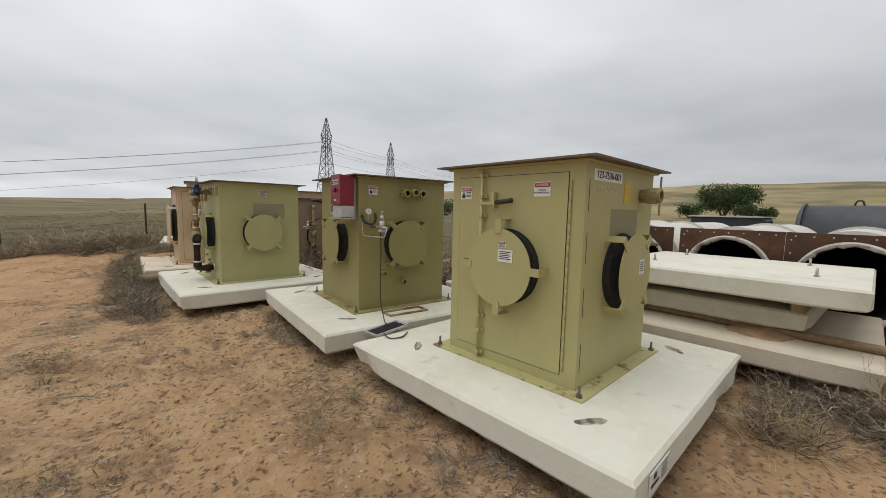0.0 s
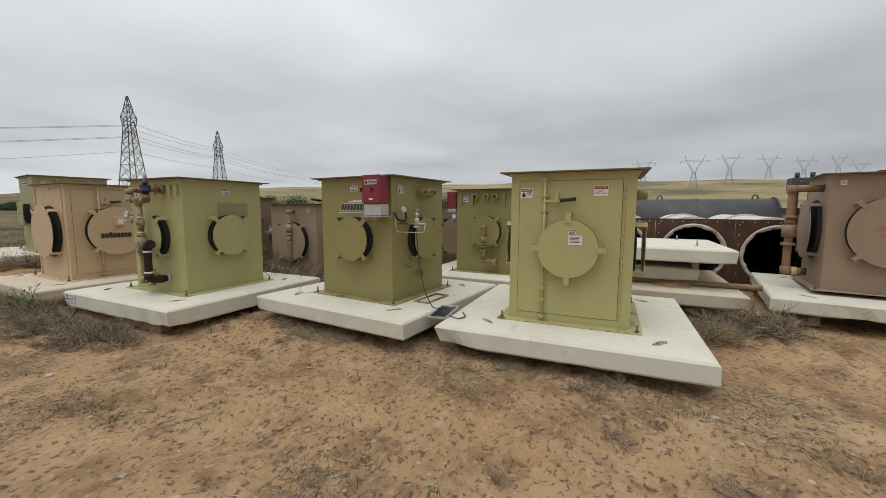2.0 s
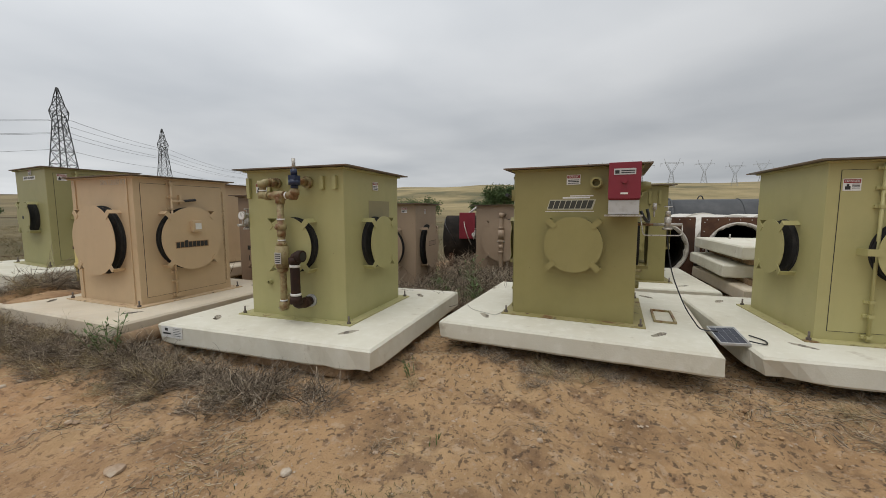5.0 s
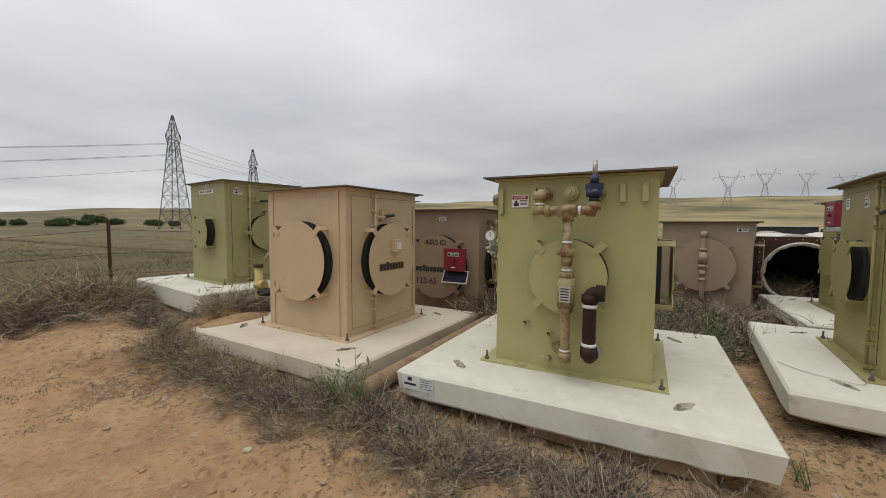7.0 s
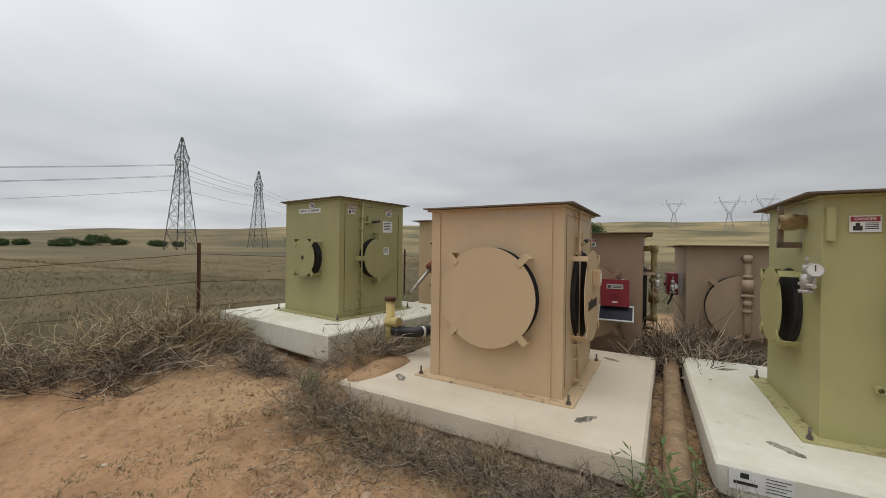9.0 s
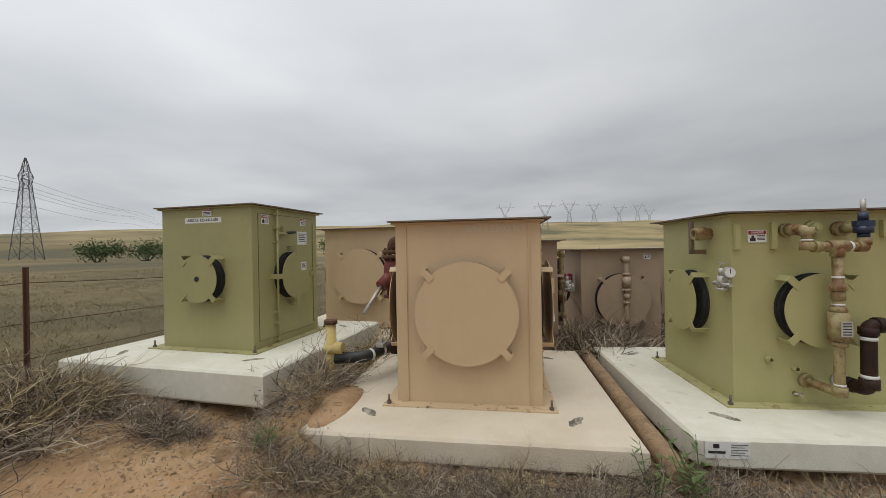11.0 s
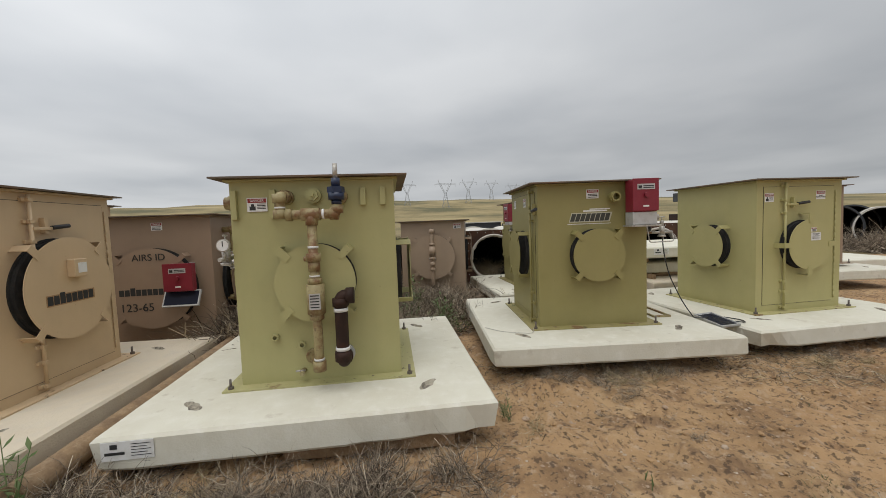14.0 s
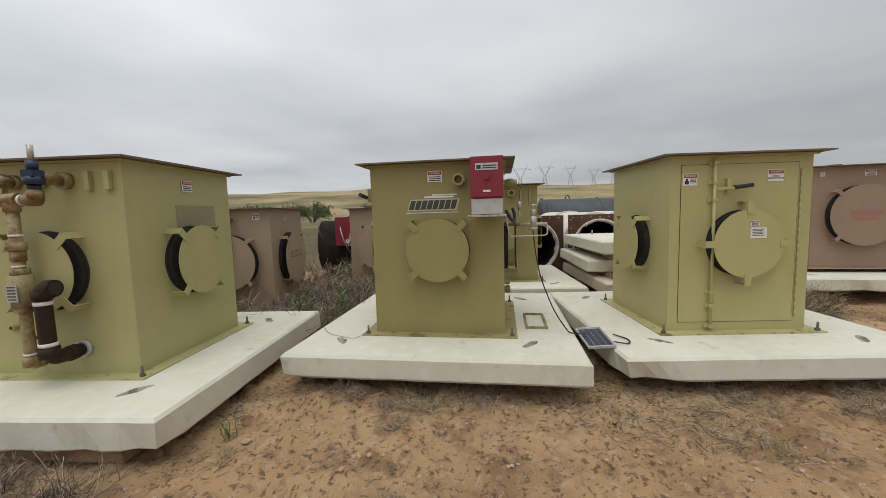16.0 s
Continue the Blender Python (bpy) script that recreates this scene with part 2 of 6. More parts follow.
def ground_material():
    """Reddish sand in the yard, dry grass beyond, by the yard's own bounds; wheel-worn and stained at several sizes."""
    m = material("sandy_soil", (0.43, 0.275, 0.14), 0.95, 0, (
        ((0.44, 0.255, 0.122), 0.45, 0.52, 0.10, 0.7), ((0.55, 0.395, 0.22), 0.9, 0.57, 0.10, 0.7), ((0.20, 0.115, 0.055), 1.4, 0.56, 0.07, 0.7),
        ((0.19, 0.11, 0.058), 3.0, 0.58, 0.05, 0.7), ((0.16, 0.095, 0.055), 8.0, 0.62, 0.04, 0.6), ((0.50, 0.37, 0.25), 13.0, 0.60, 0.05, 0.6),
        ((0.07, 0.045, 0.028), 24.0, 0.585, 0.025, 0.7), ((0.62, 0.52, 0.40), 60.0, 0.68, 0.03, 0.7)), 0.0)
    n, l = m.node_tree.nodes, m.node_tree.links
    bsdf = n["Principled BSDF"]
    soil = bsdf.inputs["Base Color"].links[0].from_socket
    geo = next(x for x in n if x.bl_idname == "ShaderNodeNewGeometry")

    def noise_tex(scale, detail=5.0, rough=0.6):
        t = n.new("ShaderNodeTexNoise")
        t.inputs["Scale"].default_value, t.inputs["Detail"].default_value, t.inputs["Roughness"].default_value = scale, detail, rough
        l.new(geo.outputs["Position"], t.inputs["Vector"])
        return t.outputs["Fac"]

    def ramp_of(fac, *stops):
        r = n.new("ShaderNodeValToRGB")
        r.color_ramp.elements[0].position, r.color_ramp.elements[0].color = stops[0][0], (*stops[0][1], 1)
        r.color_ramp.elements[1].position, r.color_ramp.elements[1].color = stops[-1][0], (*stops[-1][1], 1)
        for p, c in stops[1:-1]:
            e = r.color_ramp.elements.new(p); e.color = (*c, 1)
        l.new(fac, r.inputs[0])
        return r.outputs[0]

    def mix(fac, a, b, kind="MIX"):
        x = n.new("ShaderNodeMix"); x.data_type, x.blend_type = "RGBA", kind
        if isinstance(fac, float):
            x.inputs[0].default_value = fac
        else:
            l.new(fac, x.inputs[0])
        l.new(a, x.inputs[6]); l.new(b, x.inputs[7])
        return x.outputs[2]

    near_grass = ramp_of(noise_tex(0.9, 8, 0.7), (0.3, (0.05, 0.04, 0.02)), (0.45, (0.10, 0.078, 0.034)), (0.58, (0.155, 0.118, 0.052)), (0.75, (0.26, 0.20, 0.10)))
    far_grass = ramp_of(noise_tex(0.022, 8, 0.6), (0.38, (0.055, 0.055, 0.025)), (0.46, (0.115, 0.093, 0.04)), (0.54, (0.185, 0.14, 0.06)), (0.64, (0.29, 0.22, 0.105)))
    grass = mix(0.6, near_grass, far_grass)
    # the long hills beyond carry paler, riper straw
    hill = n.new("ShaderNodeSeparateXYZ"); l.new(geo.outputs["Position"], hill.inputs[0])
    lean = n.new("ShaderNodeMath"); lean.operation = "MULTIPLY_ADD"; lean.inputs[1].default_value = -0.5
    l.new(hill.outputs[1], lean.inputs[0]); l.new(hill.outputs[0], lean.inputs[2])
    ripe = n.new("ShaderNodeMapRange"); ripe.inputs[1].default_value, ripe.inputs[2].default_value, ripe.inputs[4].default_value = 30.0, 130.0, 0.85
    l.new(lean.outputs[0], ripe.inputs[0])
    straw = ramp_of(noise_tex(0.018, 8, 0.62), (0.38, (0.10, 0.095, 0.04)), (0.46, (0.22, 0.175, 0.078)), (0.54, (0.31, 0.245, 0.115)), (0.64, (0.40, 0.315, 0.16)))
    grass = mix(ripe.outputs[0], grass, straw)
    # the wheel track along the fence end is of redder, barer earth
    place = n.new("ShaderNodeSeparateXYZ"); l.new(geo.outputs["Position"], place.inputs[0])
    along = n.new("ShaderNodeMapRange"); along.inputs[1].default_value, along.inputs[2].default_value, along.inputs[4].default_value = 5.0, 9.0, 0.6
    l.new(place.outputs[1], along.inputs[0])
    bare = n.new("ShaderNodeMapRange"); bare.inputs[1].default_value, bare.inputs[2].default_value = 0.3, -0.9
    l.new(place.outputs[0], bare.inputs[0])
    track = n.new("ShaderNodeMath"); track.operation = "MULTIPLY"
    l.new(along.outputs[0], track.inputs[0]); l.new(bare.outputs[0], track.inputs[1])
    red_earth = ramp_of(noise_tex(16, 10, 0.8), (0.34, (0.30, 0.15, 0.07)), (0.43, (0.46, 0.255, 0.125)), (0.58, (0.52, 0.305, 0.16)), (0.75, (0.60, 0.40, 0.24)))
    soil = mix(track.outputs[0], soil, red_earth)
    mask = n.new("ShaderNodeAttribute"); mask.attribute_name = "yard"
    wob = n.new("ShaderNodeMath"); wob.operation = "ADD"
    shift = n.new("ShaderNodeMath"); shift.operation = "MULTIPLY_ADD"; shift.inputs[1].default_value, shift.inputs[2].default_value = 0.9, -0.45
    l.new(noise_tex(1.1, 6), shift.inputs[0]); l.new(shift.outputs[0], wob.inputs[0]); l.new(mask.outputs["Fac"], wob.inputs[1])
    edge = n.new("ShaderNodeMapRange"); edge.inputs[1].default_value, edge.inputs[2].default_value = 0.38, 0.62
    l.new(wob.outputs[0], edge.inputs[0])
    l.new(mix(edge.outputs[0], grass, soil), bsdf.inputs["Base Color"])
    b1 = n.new("ShaderNodeBump"); b1.inputs["Strength"].default_value, b1.inputs["Distance"].default_value = 0.85, 0.05
    b2 = n.new("ShaderNodeBump"); b2.inputs["Strength"].default_value, b2.inputs["Distance"].default_value = 0.8, 0.016
    l.new(noise_tex(9, 8, 0.65), b1.inputs["Height"]); l.new(noise_tex(70, 6, 0.6), b2.inputs["Height"])
    l.new(b1.outputs[0], b2.inputs["Normal"]); l.new(b2.outputs[0], bsdf.inputs["Normal"])
    return m


SOIL = ground_material()


# ---- mesh helpers ----
def part(name, bm, mat, parent=None, label=""):
    me = bpy.data.meshes.new(name)
    bm.to_mesh(me)
    bm.free()
    me.materials.append(mat)
    ob = new(name, me)
    if parent is not None:
        ob.parent = parent
    if label:
        ob["label"] = label
    return ob


def thing(name, m, label, category, group=""):
    ob = new(name)
    ob.empty_display_size = 0.2
    ob.matrix_basis = m
    return tagged(ob, label, category, group)


def add_box(bm, x0, x1, y0, y1, z0, z1, bevel=0.0, m=None):
    vs = bmesh.ops.create_cube(bm, size=1.0)["verts"]
    for v in vs:
        v.co = Vector((x0 + (v.co.x + 0.5) * (x1 - x0), y0 + (v.co.y + 0.5) * (y1 - y0), z0 + (v.co.z + 0.5) * (z1 - z0)))
    if bevel:
        es = list({e for v in vs for e in v.link_edges})
        made = bmesh.ops.bevel(bm, geom=es, offset=bevel, segments=2, affect="EDGES", profile=0.6)
        vs = list({v for v in made["verts"]} | {v for v in vs if v.is_valid})
    if m is not None:
        for v in vs:
            v.co = m @ v.co
    return vs


def boxes(*rows, bevel=0.0, m=None):
    bm = bmesh.new()
    for r in rows:
        add_box(bm, *r, bevel=bevel, m=m)
    return bm


def add_tube(bm, pts, r, seg=12, m=None, cap=True, taper=None):
    """A round tube along the points; taper gives a radius for each."""
    pts = [Vector(p) for p in pts]
    rings, ref = [], None
    for i, p in enumerate(pts):
        d = (pts[min(i + 1, len(pts) - 1)] - pts[max(i - 1, 0)]).normalized()
        if ref is None:
            ref = d.orthogonal().normalized()
        ref = (ref - d * ref.dot(d)).normalized()
        side = d.cross(ref)
        rr = taper[i] if taper else r
        ring = []
        for k in range(seg):
            a = 2 * math.pi * k / seg
            co = p + (ref * math.cos(a) + side * math.sin(a)) * rr
            ring.append(bm.verts.new(m @ co if m is not None else co))
        rings.append(ring)
    for a, b in zip(rings, rings[1:]):
        for k in range(seg):
            f = bm.faces.new((a[k], a[(k + 1) % seg], b[(k + 1) % seg], b[k]))
            f.smooth = seg > 6
    if cap:
        bm.faces.new(rings[0][::-1])
        bm.faces.new(rings[-1])
    return bm


def tube(pts, r, seg=12, m=None, taper=None):
    return add_tube(bmesh.new(), pts, r, seg, m, True, taper)


def add_ring(bm, r0, r1, w0, w1, seg=40, m=None, wobble=0.0):
    """A ring round the z axis between two radii and two heights."""
    prof = ((r0, w0), (r1, w0), (r1, w1), (r0, w1))
    rings = []
    for k in range(seg):
        a = 2 * math.pi * k / seg
        f = 1 + wobble * noise.noise(Vector((math.cos(a) * 3, math.sin(a) * 3, r0)))
        ring = []
        for j, (r, w) in enumerate(prof):
            rr = r * f if r == r0 else r
            co = Vector((rr * math.cos(a), rr * math.sin(a), w))
            ring.append(bm.verts.new(m @ co if m is not None else co))
        rings.append(ring)
    for k in range(seg):
        a, b = rings[k], rings[(k + 1) % seg]
        for j in range(4):
            bm.faces.new((a[j], b[j], b[(j + 1) % 4], a[(j + 1) % 4]))
    return bm


def text_mesh(words, size, m, depth=0.0015):
    cu = bpy.data.curves.new("letters", "FONT")
    cu.body, cu.size, cu.extrude, cu.align_x, cu.align_y = words, size, depth, "CENTER", "CENTER"
    ob = bpy.data.objects.new("letters", cu)
    scene.collection.objects.link(ob)
    bpy.context.view_layer.update()
    me = bpy.data.meshes.new_from_object(ob)
    bm = bmesh.new()
    bm.from_mesh(me)
    bpy.data.objects.remove(ob)
    bpy.data.meshes.remove(me)
    bmesh.ops.transform(bm, matrix=m, verts=bm.verts)
    return bm


def face_frame(side, half):
    """From a wall's own axes (right, up, outwards) to the cabinet's."""
    u, w = {"front": ((0, -1, 0), (-1, 0, 0)), "right": ((1, 0, 0), (0, -1, 0)), "left": ((-1, 0, 0), (0, 1, 0)), "back": ((0, 1, 0), (1, 0, 0))}[side]
    m = Matrix.Identity(4)
    for i in range(3):
        m[i][0], m[i][1], m[i][2], m[i][3] = u[i], (0, 0, 1)[i], w[i], w[i] * half
    return m


# ---- ground ----
def yard_mask(x, y):
    """1 on the bare sand, 0 in the grass."""
    edge_left = 14.2 - max(0.0, x + 1.0) * 0.55 if x > -1.0 else 14.2 + min(1.5, (-1.0 - x) * 0.1)
    a = min(max((edge_left - y) / 2.0 + 0.5, 0), 1)
    b = min(max((9.0 - x) / 3.0 + 0.5, 0), 1)
    return a * b


def relief(x, y):
    r = math.hypot(x - 1, y - 6)
    z = 0.035 * noise.noise(Vector((x * 0.5, y * 0.5, 0))) + 0.02 * noise.noise(Vector((x * 1.7, y * 1.7, 3)))
    if -6 < x < 5 and -5 < y < 14:
        v = Vector((x, y, 0))
        rough = min(max(0.55 + 1.5 * noise.noise(v * 0.6 + Vector((3, 1, 0))) + 0.5 * min(max(x + 0.8, -1), 1), 0.1), 1.2)
        z += rough * (0.040 * noise.noise(v * 3.6) + 0.034 * noise.noise(v * 8.5) + 0.024 * abs(noise.noise(v * 13)) + 0.010 * noise.noise(v * 27))
    z += 0.27 * math.exp(-((x - 0.85) / 0.6) ** 2 - ((y - 11.22) / 0.25) ** 2)
    for px, py, lift in ((2.83, 1.9, 0.02), (2.71, 4.43, 0.02), (1.78, 7.14, 0.02), (1.6, 9.84, 0.13), (2.16, 12.62, 0.0)):
        d = max(abs(x - px), abs(y - py))
        z += lift * min(max((1.75 - d) / 0.5, 0), 1)
    # ground climbs gently towards the fence, and the prairie rises to long low hills
    z += 0.42 * min(max((y - 10.6) / 3.0, 0), 1) * min(max((x + 3.0) / 3.0, 0), 1) * min(max((9.0 - x) / 4.0, 0), 1)
    if r > 25:
        a = math.atan2(y - 6, x - 1)
        rise = 500 * math.tan(radians(0.45 + 3.4 * max(0.0, math.cos(a - 0.15)) ** 1.4 + 0.25 * noise.noise(Vector((math.cos(a) * 5, math.sin(a) * 5, 1.0)))))
        t = min(max(r - 100, 0) / 420.0, 1.0)
        z += t * t * (3 - 2 * t) * rise + min((r - 25) / 80, 1) * (0.8 + 1.6 * t) * noise.noise(Vector((x * 0.016, y * 0.016, 5)))
    return z


def steps(lo, hi, fine, far):
    xs = list(np.arange(lo, hi, fine))
    d, x = fine, hi
    while x < far:
        xs.append(x); d *= 1.16; x += d
    d, x = fine, lo
    while x > -far:
        d *= 1.16; x -= d; xs.append(x)
    return sorted(xs)


def build_ground():
    xs, ys = steps(-3.4, 1.7, 0.036, 1400), steps(-1.2, 12.6, 0.036, 1400)
    verts = [(x, y, relief(x, y)) for y in ys for x in xs]
    nx = len(xs)
    faces = [(j * nx + i, j * nx + i + 1, (j + 1) * nx + i + 1, (j + 1) * nx + i) for j in range(len(ys) - 1) for i in range(nx - 1)]
    me = bpy.data.meshes.new("ground")
    me.from_pydata(verts, [], faces)
    at = me.attributes.new("yard", "FLOAT", "POINT")
    at.data.foreach_set("value", [yard_mask(v[0], v[1]) for v in verts])
    me.polygons.foreach_set("use_smooth", [True] * len(faces))
    me.materials.append(SOIL)
    return tagged(new("ground", me), "reddish sandy yard running out into dry prairie grass", "ground", kind="structure")


build_ground()


# ---- concrete pads ----
def pad_mesh(seed, half=1.2, thick=0.185, chips=((0, 0.1),), pockets=True):
    """A cast pad with its top at z 0: bevelled rim, chipped corners, and four oval lifting pockets sunk into the top."""
    rnd = random.Random(seed)
    bm = bmesh.new()
    n = 22
    rim = []
    for side in range(4):
        for k in range(n):
            s = -half + 2 * half * k / n
            rim.append(((s, -half), (half, s), (-s, half), (-half, -s))[side])
    # levels: inset top, rim, lower rim
    levels = ((0.018, 0.0, 0.002), (0.0, -0.02, 0.003), (-0.004, -thick + 0.02, 0.003), (0.012, -thick, 0.006))
    rings = []
    for inset, z, rough in levels:
        ring = []
        for (x, y) in rim:
            f = (half - inset) / half
            bite = 0.0
            for cx, cy, rad, deep in chips:
                d = math.hypot(x - cx * half, y - cy * half)
                bite = max(bite, deep * max(0.0, 1 - d / rad)) if z < -0.05 else bite
            j = rough * noise.noise(Vector((x * 9 + seed * 3, y * 9, z * 9)))
            g = f - bite
            ring.append(bm.verts.new((x * g + j, y * g + j, z + (bite * 0.5 if z <= -thick else 0) + j * 0.4)))
        rings.append(ring)
    m = len(rim)
    for a, b in zip(rings, rings[1:]):
        for k in range(m):
            bm.faces.new((a[k], b[k], b[(k + 1) % m], a[(k + 1) % m]))
    bm.faces.new(rings[-1][::-1])
    loops = [rings[0]]
    holes = []
    if pockets:
        for sx, sy in ((-1, -1), (-1, 1), (1, -1), (1, 1)):
            ang = rnd.choice((0.6, 0.8, 1.0)) * sx * sy * -1
            cx, cy = sx * (0.84 + rnd.uniform(-0.03, 0.03)), sy * (0.80 + rnd.uniform(-0.04, 0.04))
            ring = []
            for k in range(16):
                t = 2 * math.pi * k / 16
                ux, uy = 0.105 * math.cos(t), 0.036 * math.sin(t) * (1 + 0.3 * rnd.uniform(-1, 1))
                ring.append(bm.verts.new((cx + ux * math.cos(ang) - uy * math.sin(ang), cy + ux * math.sin(ang) + uy * math.cos(ang), 0)))
            loops.append(ring)
            holes.append((ring, cx, cy))
    edges = []
    for ring in loops:
        for a, b in zip(ring, ring[1:] + ring[:1]):
            edges.append(bm.edges.get((a, b)) or bm.edges.new((a, b)))
    bmesh.ops.triangle_fill(bm, use_beauty=True, use_dissolve=False, edges=edges)
    bowls = []
    for ring, cx, cy in holes:
        bowl = bmesh.new()
        low, top = [], []
        for v in ring:
            top.append(bowl.verts.new(v.co))
            low.append(bowl.verts.new((cx + (v.co.x - cx) * 0.7, cy + (v.co.y - cy) * 0.7, -0.022)))
        c = bowl.verts.new((cx, cy, -0.026))
        for k in range(len(low)):
            q = (k + 1) % len(low)
            bowl.faces.new((top[k], top[q], low[q], low[k]))
            bowl.faces.new((low[k], low[q], c))
        bowls.append(bowl)
    bmesh.ops.recalc_face_normals(bm, faces=bm.faces)
    return bm, bowls


def pad(m, seed, label, mat=None, thick=0.185, chips=((-1, -1, 0.3, 0.03),), half=1.2, pockets=True, group="concrete pads in the yard"):
    bm, bowls = pad_mesh(seed, half, thick, chips, pockets)
    ob = thing("concrete_pad", m, label, "concrete pad", group)
    part("slab", bm, mat or CONCRETE, ob)
    for bowl in bowls:
        part("lifting_pocket", bowl, POCKET, ob, "eroded oval lifting pocket")
    return ob


# ---- steel cabinets ----
class Cabinet:
    def __init__(self, m, label, mat, half=0.59, height=1.53, group="steel combustor cabinets", flange=True, eaves=(0.1, 0.1, 0.1, 0.1)):
        self.half, self.height, self.mat = half, height, mat
        self.ob = thing("combustor_cabinet", m, label, "steel cabinet", group)
        h = half
        bm = boxes((-h, h, -h, h, 0.0, height - 0.004), bevel=0.006)
        part("body", bm, mat, self.ob)
        bm = bmesh.new()
        front, back, right, left = eaves
        vs = add_box(bm, -h - front, h + back, -h - right, h + left, height, height + 0.012)
        for v in vs:
            v.co.z += 0.006 * noise.noise(v.co * 2.1)
        part("roof_plate", bm, ROOF, self.ob, "rust-edged overhanging steel roof plate")
        part("roof_lip", boxes((-h - 0.03, h + 0.03, -h - 0.03, h + 0.03, height - 0.018, height - 0.002), bevel=0.003), mat, self.ob)
        if flange:
            f = h + 0.105
            part("base_flange", boxes((-f, f, -f, -h, 0, 0.012), (-f, f, h, f, 0, 0.012), (-f, -h, -h, h, 0, 0.012), (h, f, -h, h, 0, 0.012)), FLANGE_OF[mat.name], self.ob, "rust-stained base flange")
            for sx in (-1, 1):
                for sy in (-1, 1):
                    bm = tube([(sx * (f - 0.045), sy * (f - 0.045), 0.0), (sx * (f - 0.045), sy * (f - 0.045), 0.085)], 0.009, 8)
                    add_tube(bm, [(sx * (f - 0.045), sy * (f - 0.045), 0.012), (sx * (f - 0.045), sy * (f - 0.045), 0.032)], 0.02, 6)
                    part("anchor_bolt", bm, BOLT, self.ob, "steel anchor bolt with nut")

    def at(self, side):
        return face_frame(side, self.half)

    def cover(self, side, radius=0.285, turn=45, u=0.0, v=0.765, gap=0.115, straps=4, mat=None):
        """A round hatch cover held off the wall by four bent straps, with the dark flame-arrestor drum behind it."""
        m = self.at(side) @ Matrix.Translation((u, v, 0))
        mat = mat or self.mat
        bm = bmesh.new()
        add_tube(bm, [(0, 0, 0.0), (0, 0, 0.04)], radius * 0.94, 48, m)
        add_ring(bm, radius * 0.945, radius * 0.99, 0.0, 0.014, 48, m)
        for f in bm.faces:
            f.smooth = False
        part("flame_arrestor", bm, MESH_DARK, self.ob, "dark flame arrestor behind the cover")
        bm = bmesh.new()
        add_tube(bm, [(0, 0, gap), (0, 0, gap + 0.006)], radius, 56, m)
        for f in bm.faces:
            f.smooth = False
        part("round_cover", bm, mat, self.ob, "round steel cover plate")
        for k in range(straps):
            a = radians(turn + 360 * k / straps)
            r = m @ Matrix.Rotation(a, 4, "Z")
            bm = bmesh.new()
            add_box(bm, radius - 0.035, radius + 0.07, -0.028, 0.028, gap + 0.007, gap + 0.013, m=r)
            add_box(bm, radius + 0.064, radius + 0.07, -0.028, 0.028, 0.0, gap + 0.007, m=r)
            part("cover_strap", bm, mat, self.ob)

    def door(self, side, u0=-0.5, u1=0.47, v0=0.09, v1=1.45, rod=-0.24, hinge=True):
        m = self.at(side)
        part("door", boxes((u0, u1, v0, v1, 0.0, 0.005), m=m), self.mat, self.ob)
        g = 0.004
        part("door_gap", boxes((u0 - g, u1 + g, v0 - g, v0, 0, 0.0025), (u0 - g, u1 + g, v1, v1 + g, 0, 0.0025), (u0 - g, u0, v0, v1, 0, 0.0025), (u1, u1 + g, v0, v1, 0, 0.0025), m=m), INK, self.ob, "dark shadow joint round the door")
        part("latch_rod", tube([(rod, 0.03, 0.035), (rod, self.height - 0.03, 0.035)], 0.013, 10, m), self.mat, self.ob)
        for v in (0.06, 0.24, 0.36, 1.15, 1.3, 1.46):
            part("rod_guide", boxes((rod - 0.04, rod + 0.04, v - 0.014, v + 0.014, 0.0, 0.024), (rod - 0.018, rod + 0.018, v - 0.014, v + 0.014, 0.024, 0.052), bevel=0.003, m=m), self.mat, self.ob)
        bm = boxes((rod, rod + 0.16, 1.235, 1.258, 0.045, 0.057), (rod + 0.10, rod + 0.13, 1.21, 1.33, 0.005, 0.045), bevel=0.003, m=m)
        handle = part("door_handle", bm, self.mat, self.ob)
        part("grip", tube([(rod + 0.15, 1.252, 0.052), (rod + 0.3, 1.268, 0.052)], 0.017, 10, m), BLACK, handle, "black rubber grip")
        if hinge:
            pts, radii = [], []
            for k in range(18):
                a, b = v0 + 0.03 + (v1 - v0 - 0.08) * k / 18, v0 + 0.03 + (v1 - v0 - 0.08) * (k + 1) / 18
                for v, r in ((a, 0.004), (a + 0.002, 0.007), (b - 0.005, 0.007), (b - 0.003, 0.004)):
                    pts.append((u1 + 0.022, v, 0.008)); radii.append(r)
            bm = tube(pts, 0.009, 8, m, radii)
            part("hinge", bm, self.mat, self.ob, "long piano hinge with worn knuckles")

    def sign(self, side, u, v, w=0.12, h=0.1, kind="danger", lift=0.006, label=""):
        m = self.at(side) @ Matrix.Translation((u, v, lift))
        s = part("warning_sign", boxes((-w / 2, w / 2, -h / 2, h / 2, 0, 0.0025), m=m), WHITE, self.ob, label or "white warning sticker with a red header")
        rows = []
        if kind in ("danger", "starts", "figure"):
            part("sign_header", boxes((-w * 0.46, w * 0.46, h * 0.14, h * 0.44, 0.0025, 0.0035), m=m), RED_INK, s, "red header")
            part("header_word", text_mesh("DANGER", h * 0.24, m @ Matrix.Translation((0, h * 0.29, 0.0045))), WHITE, s, "the word DANGER")
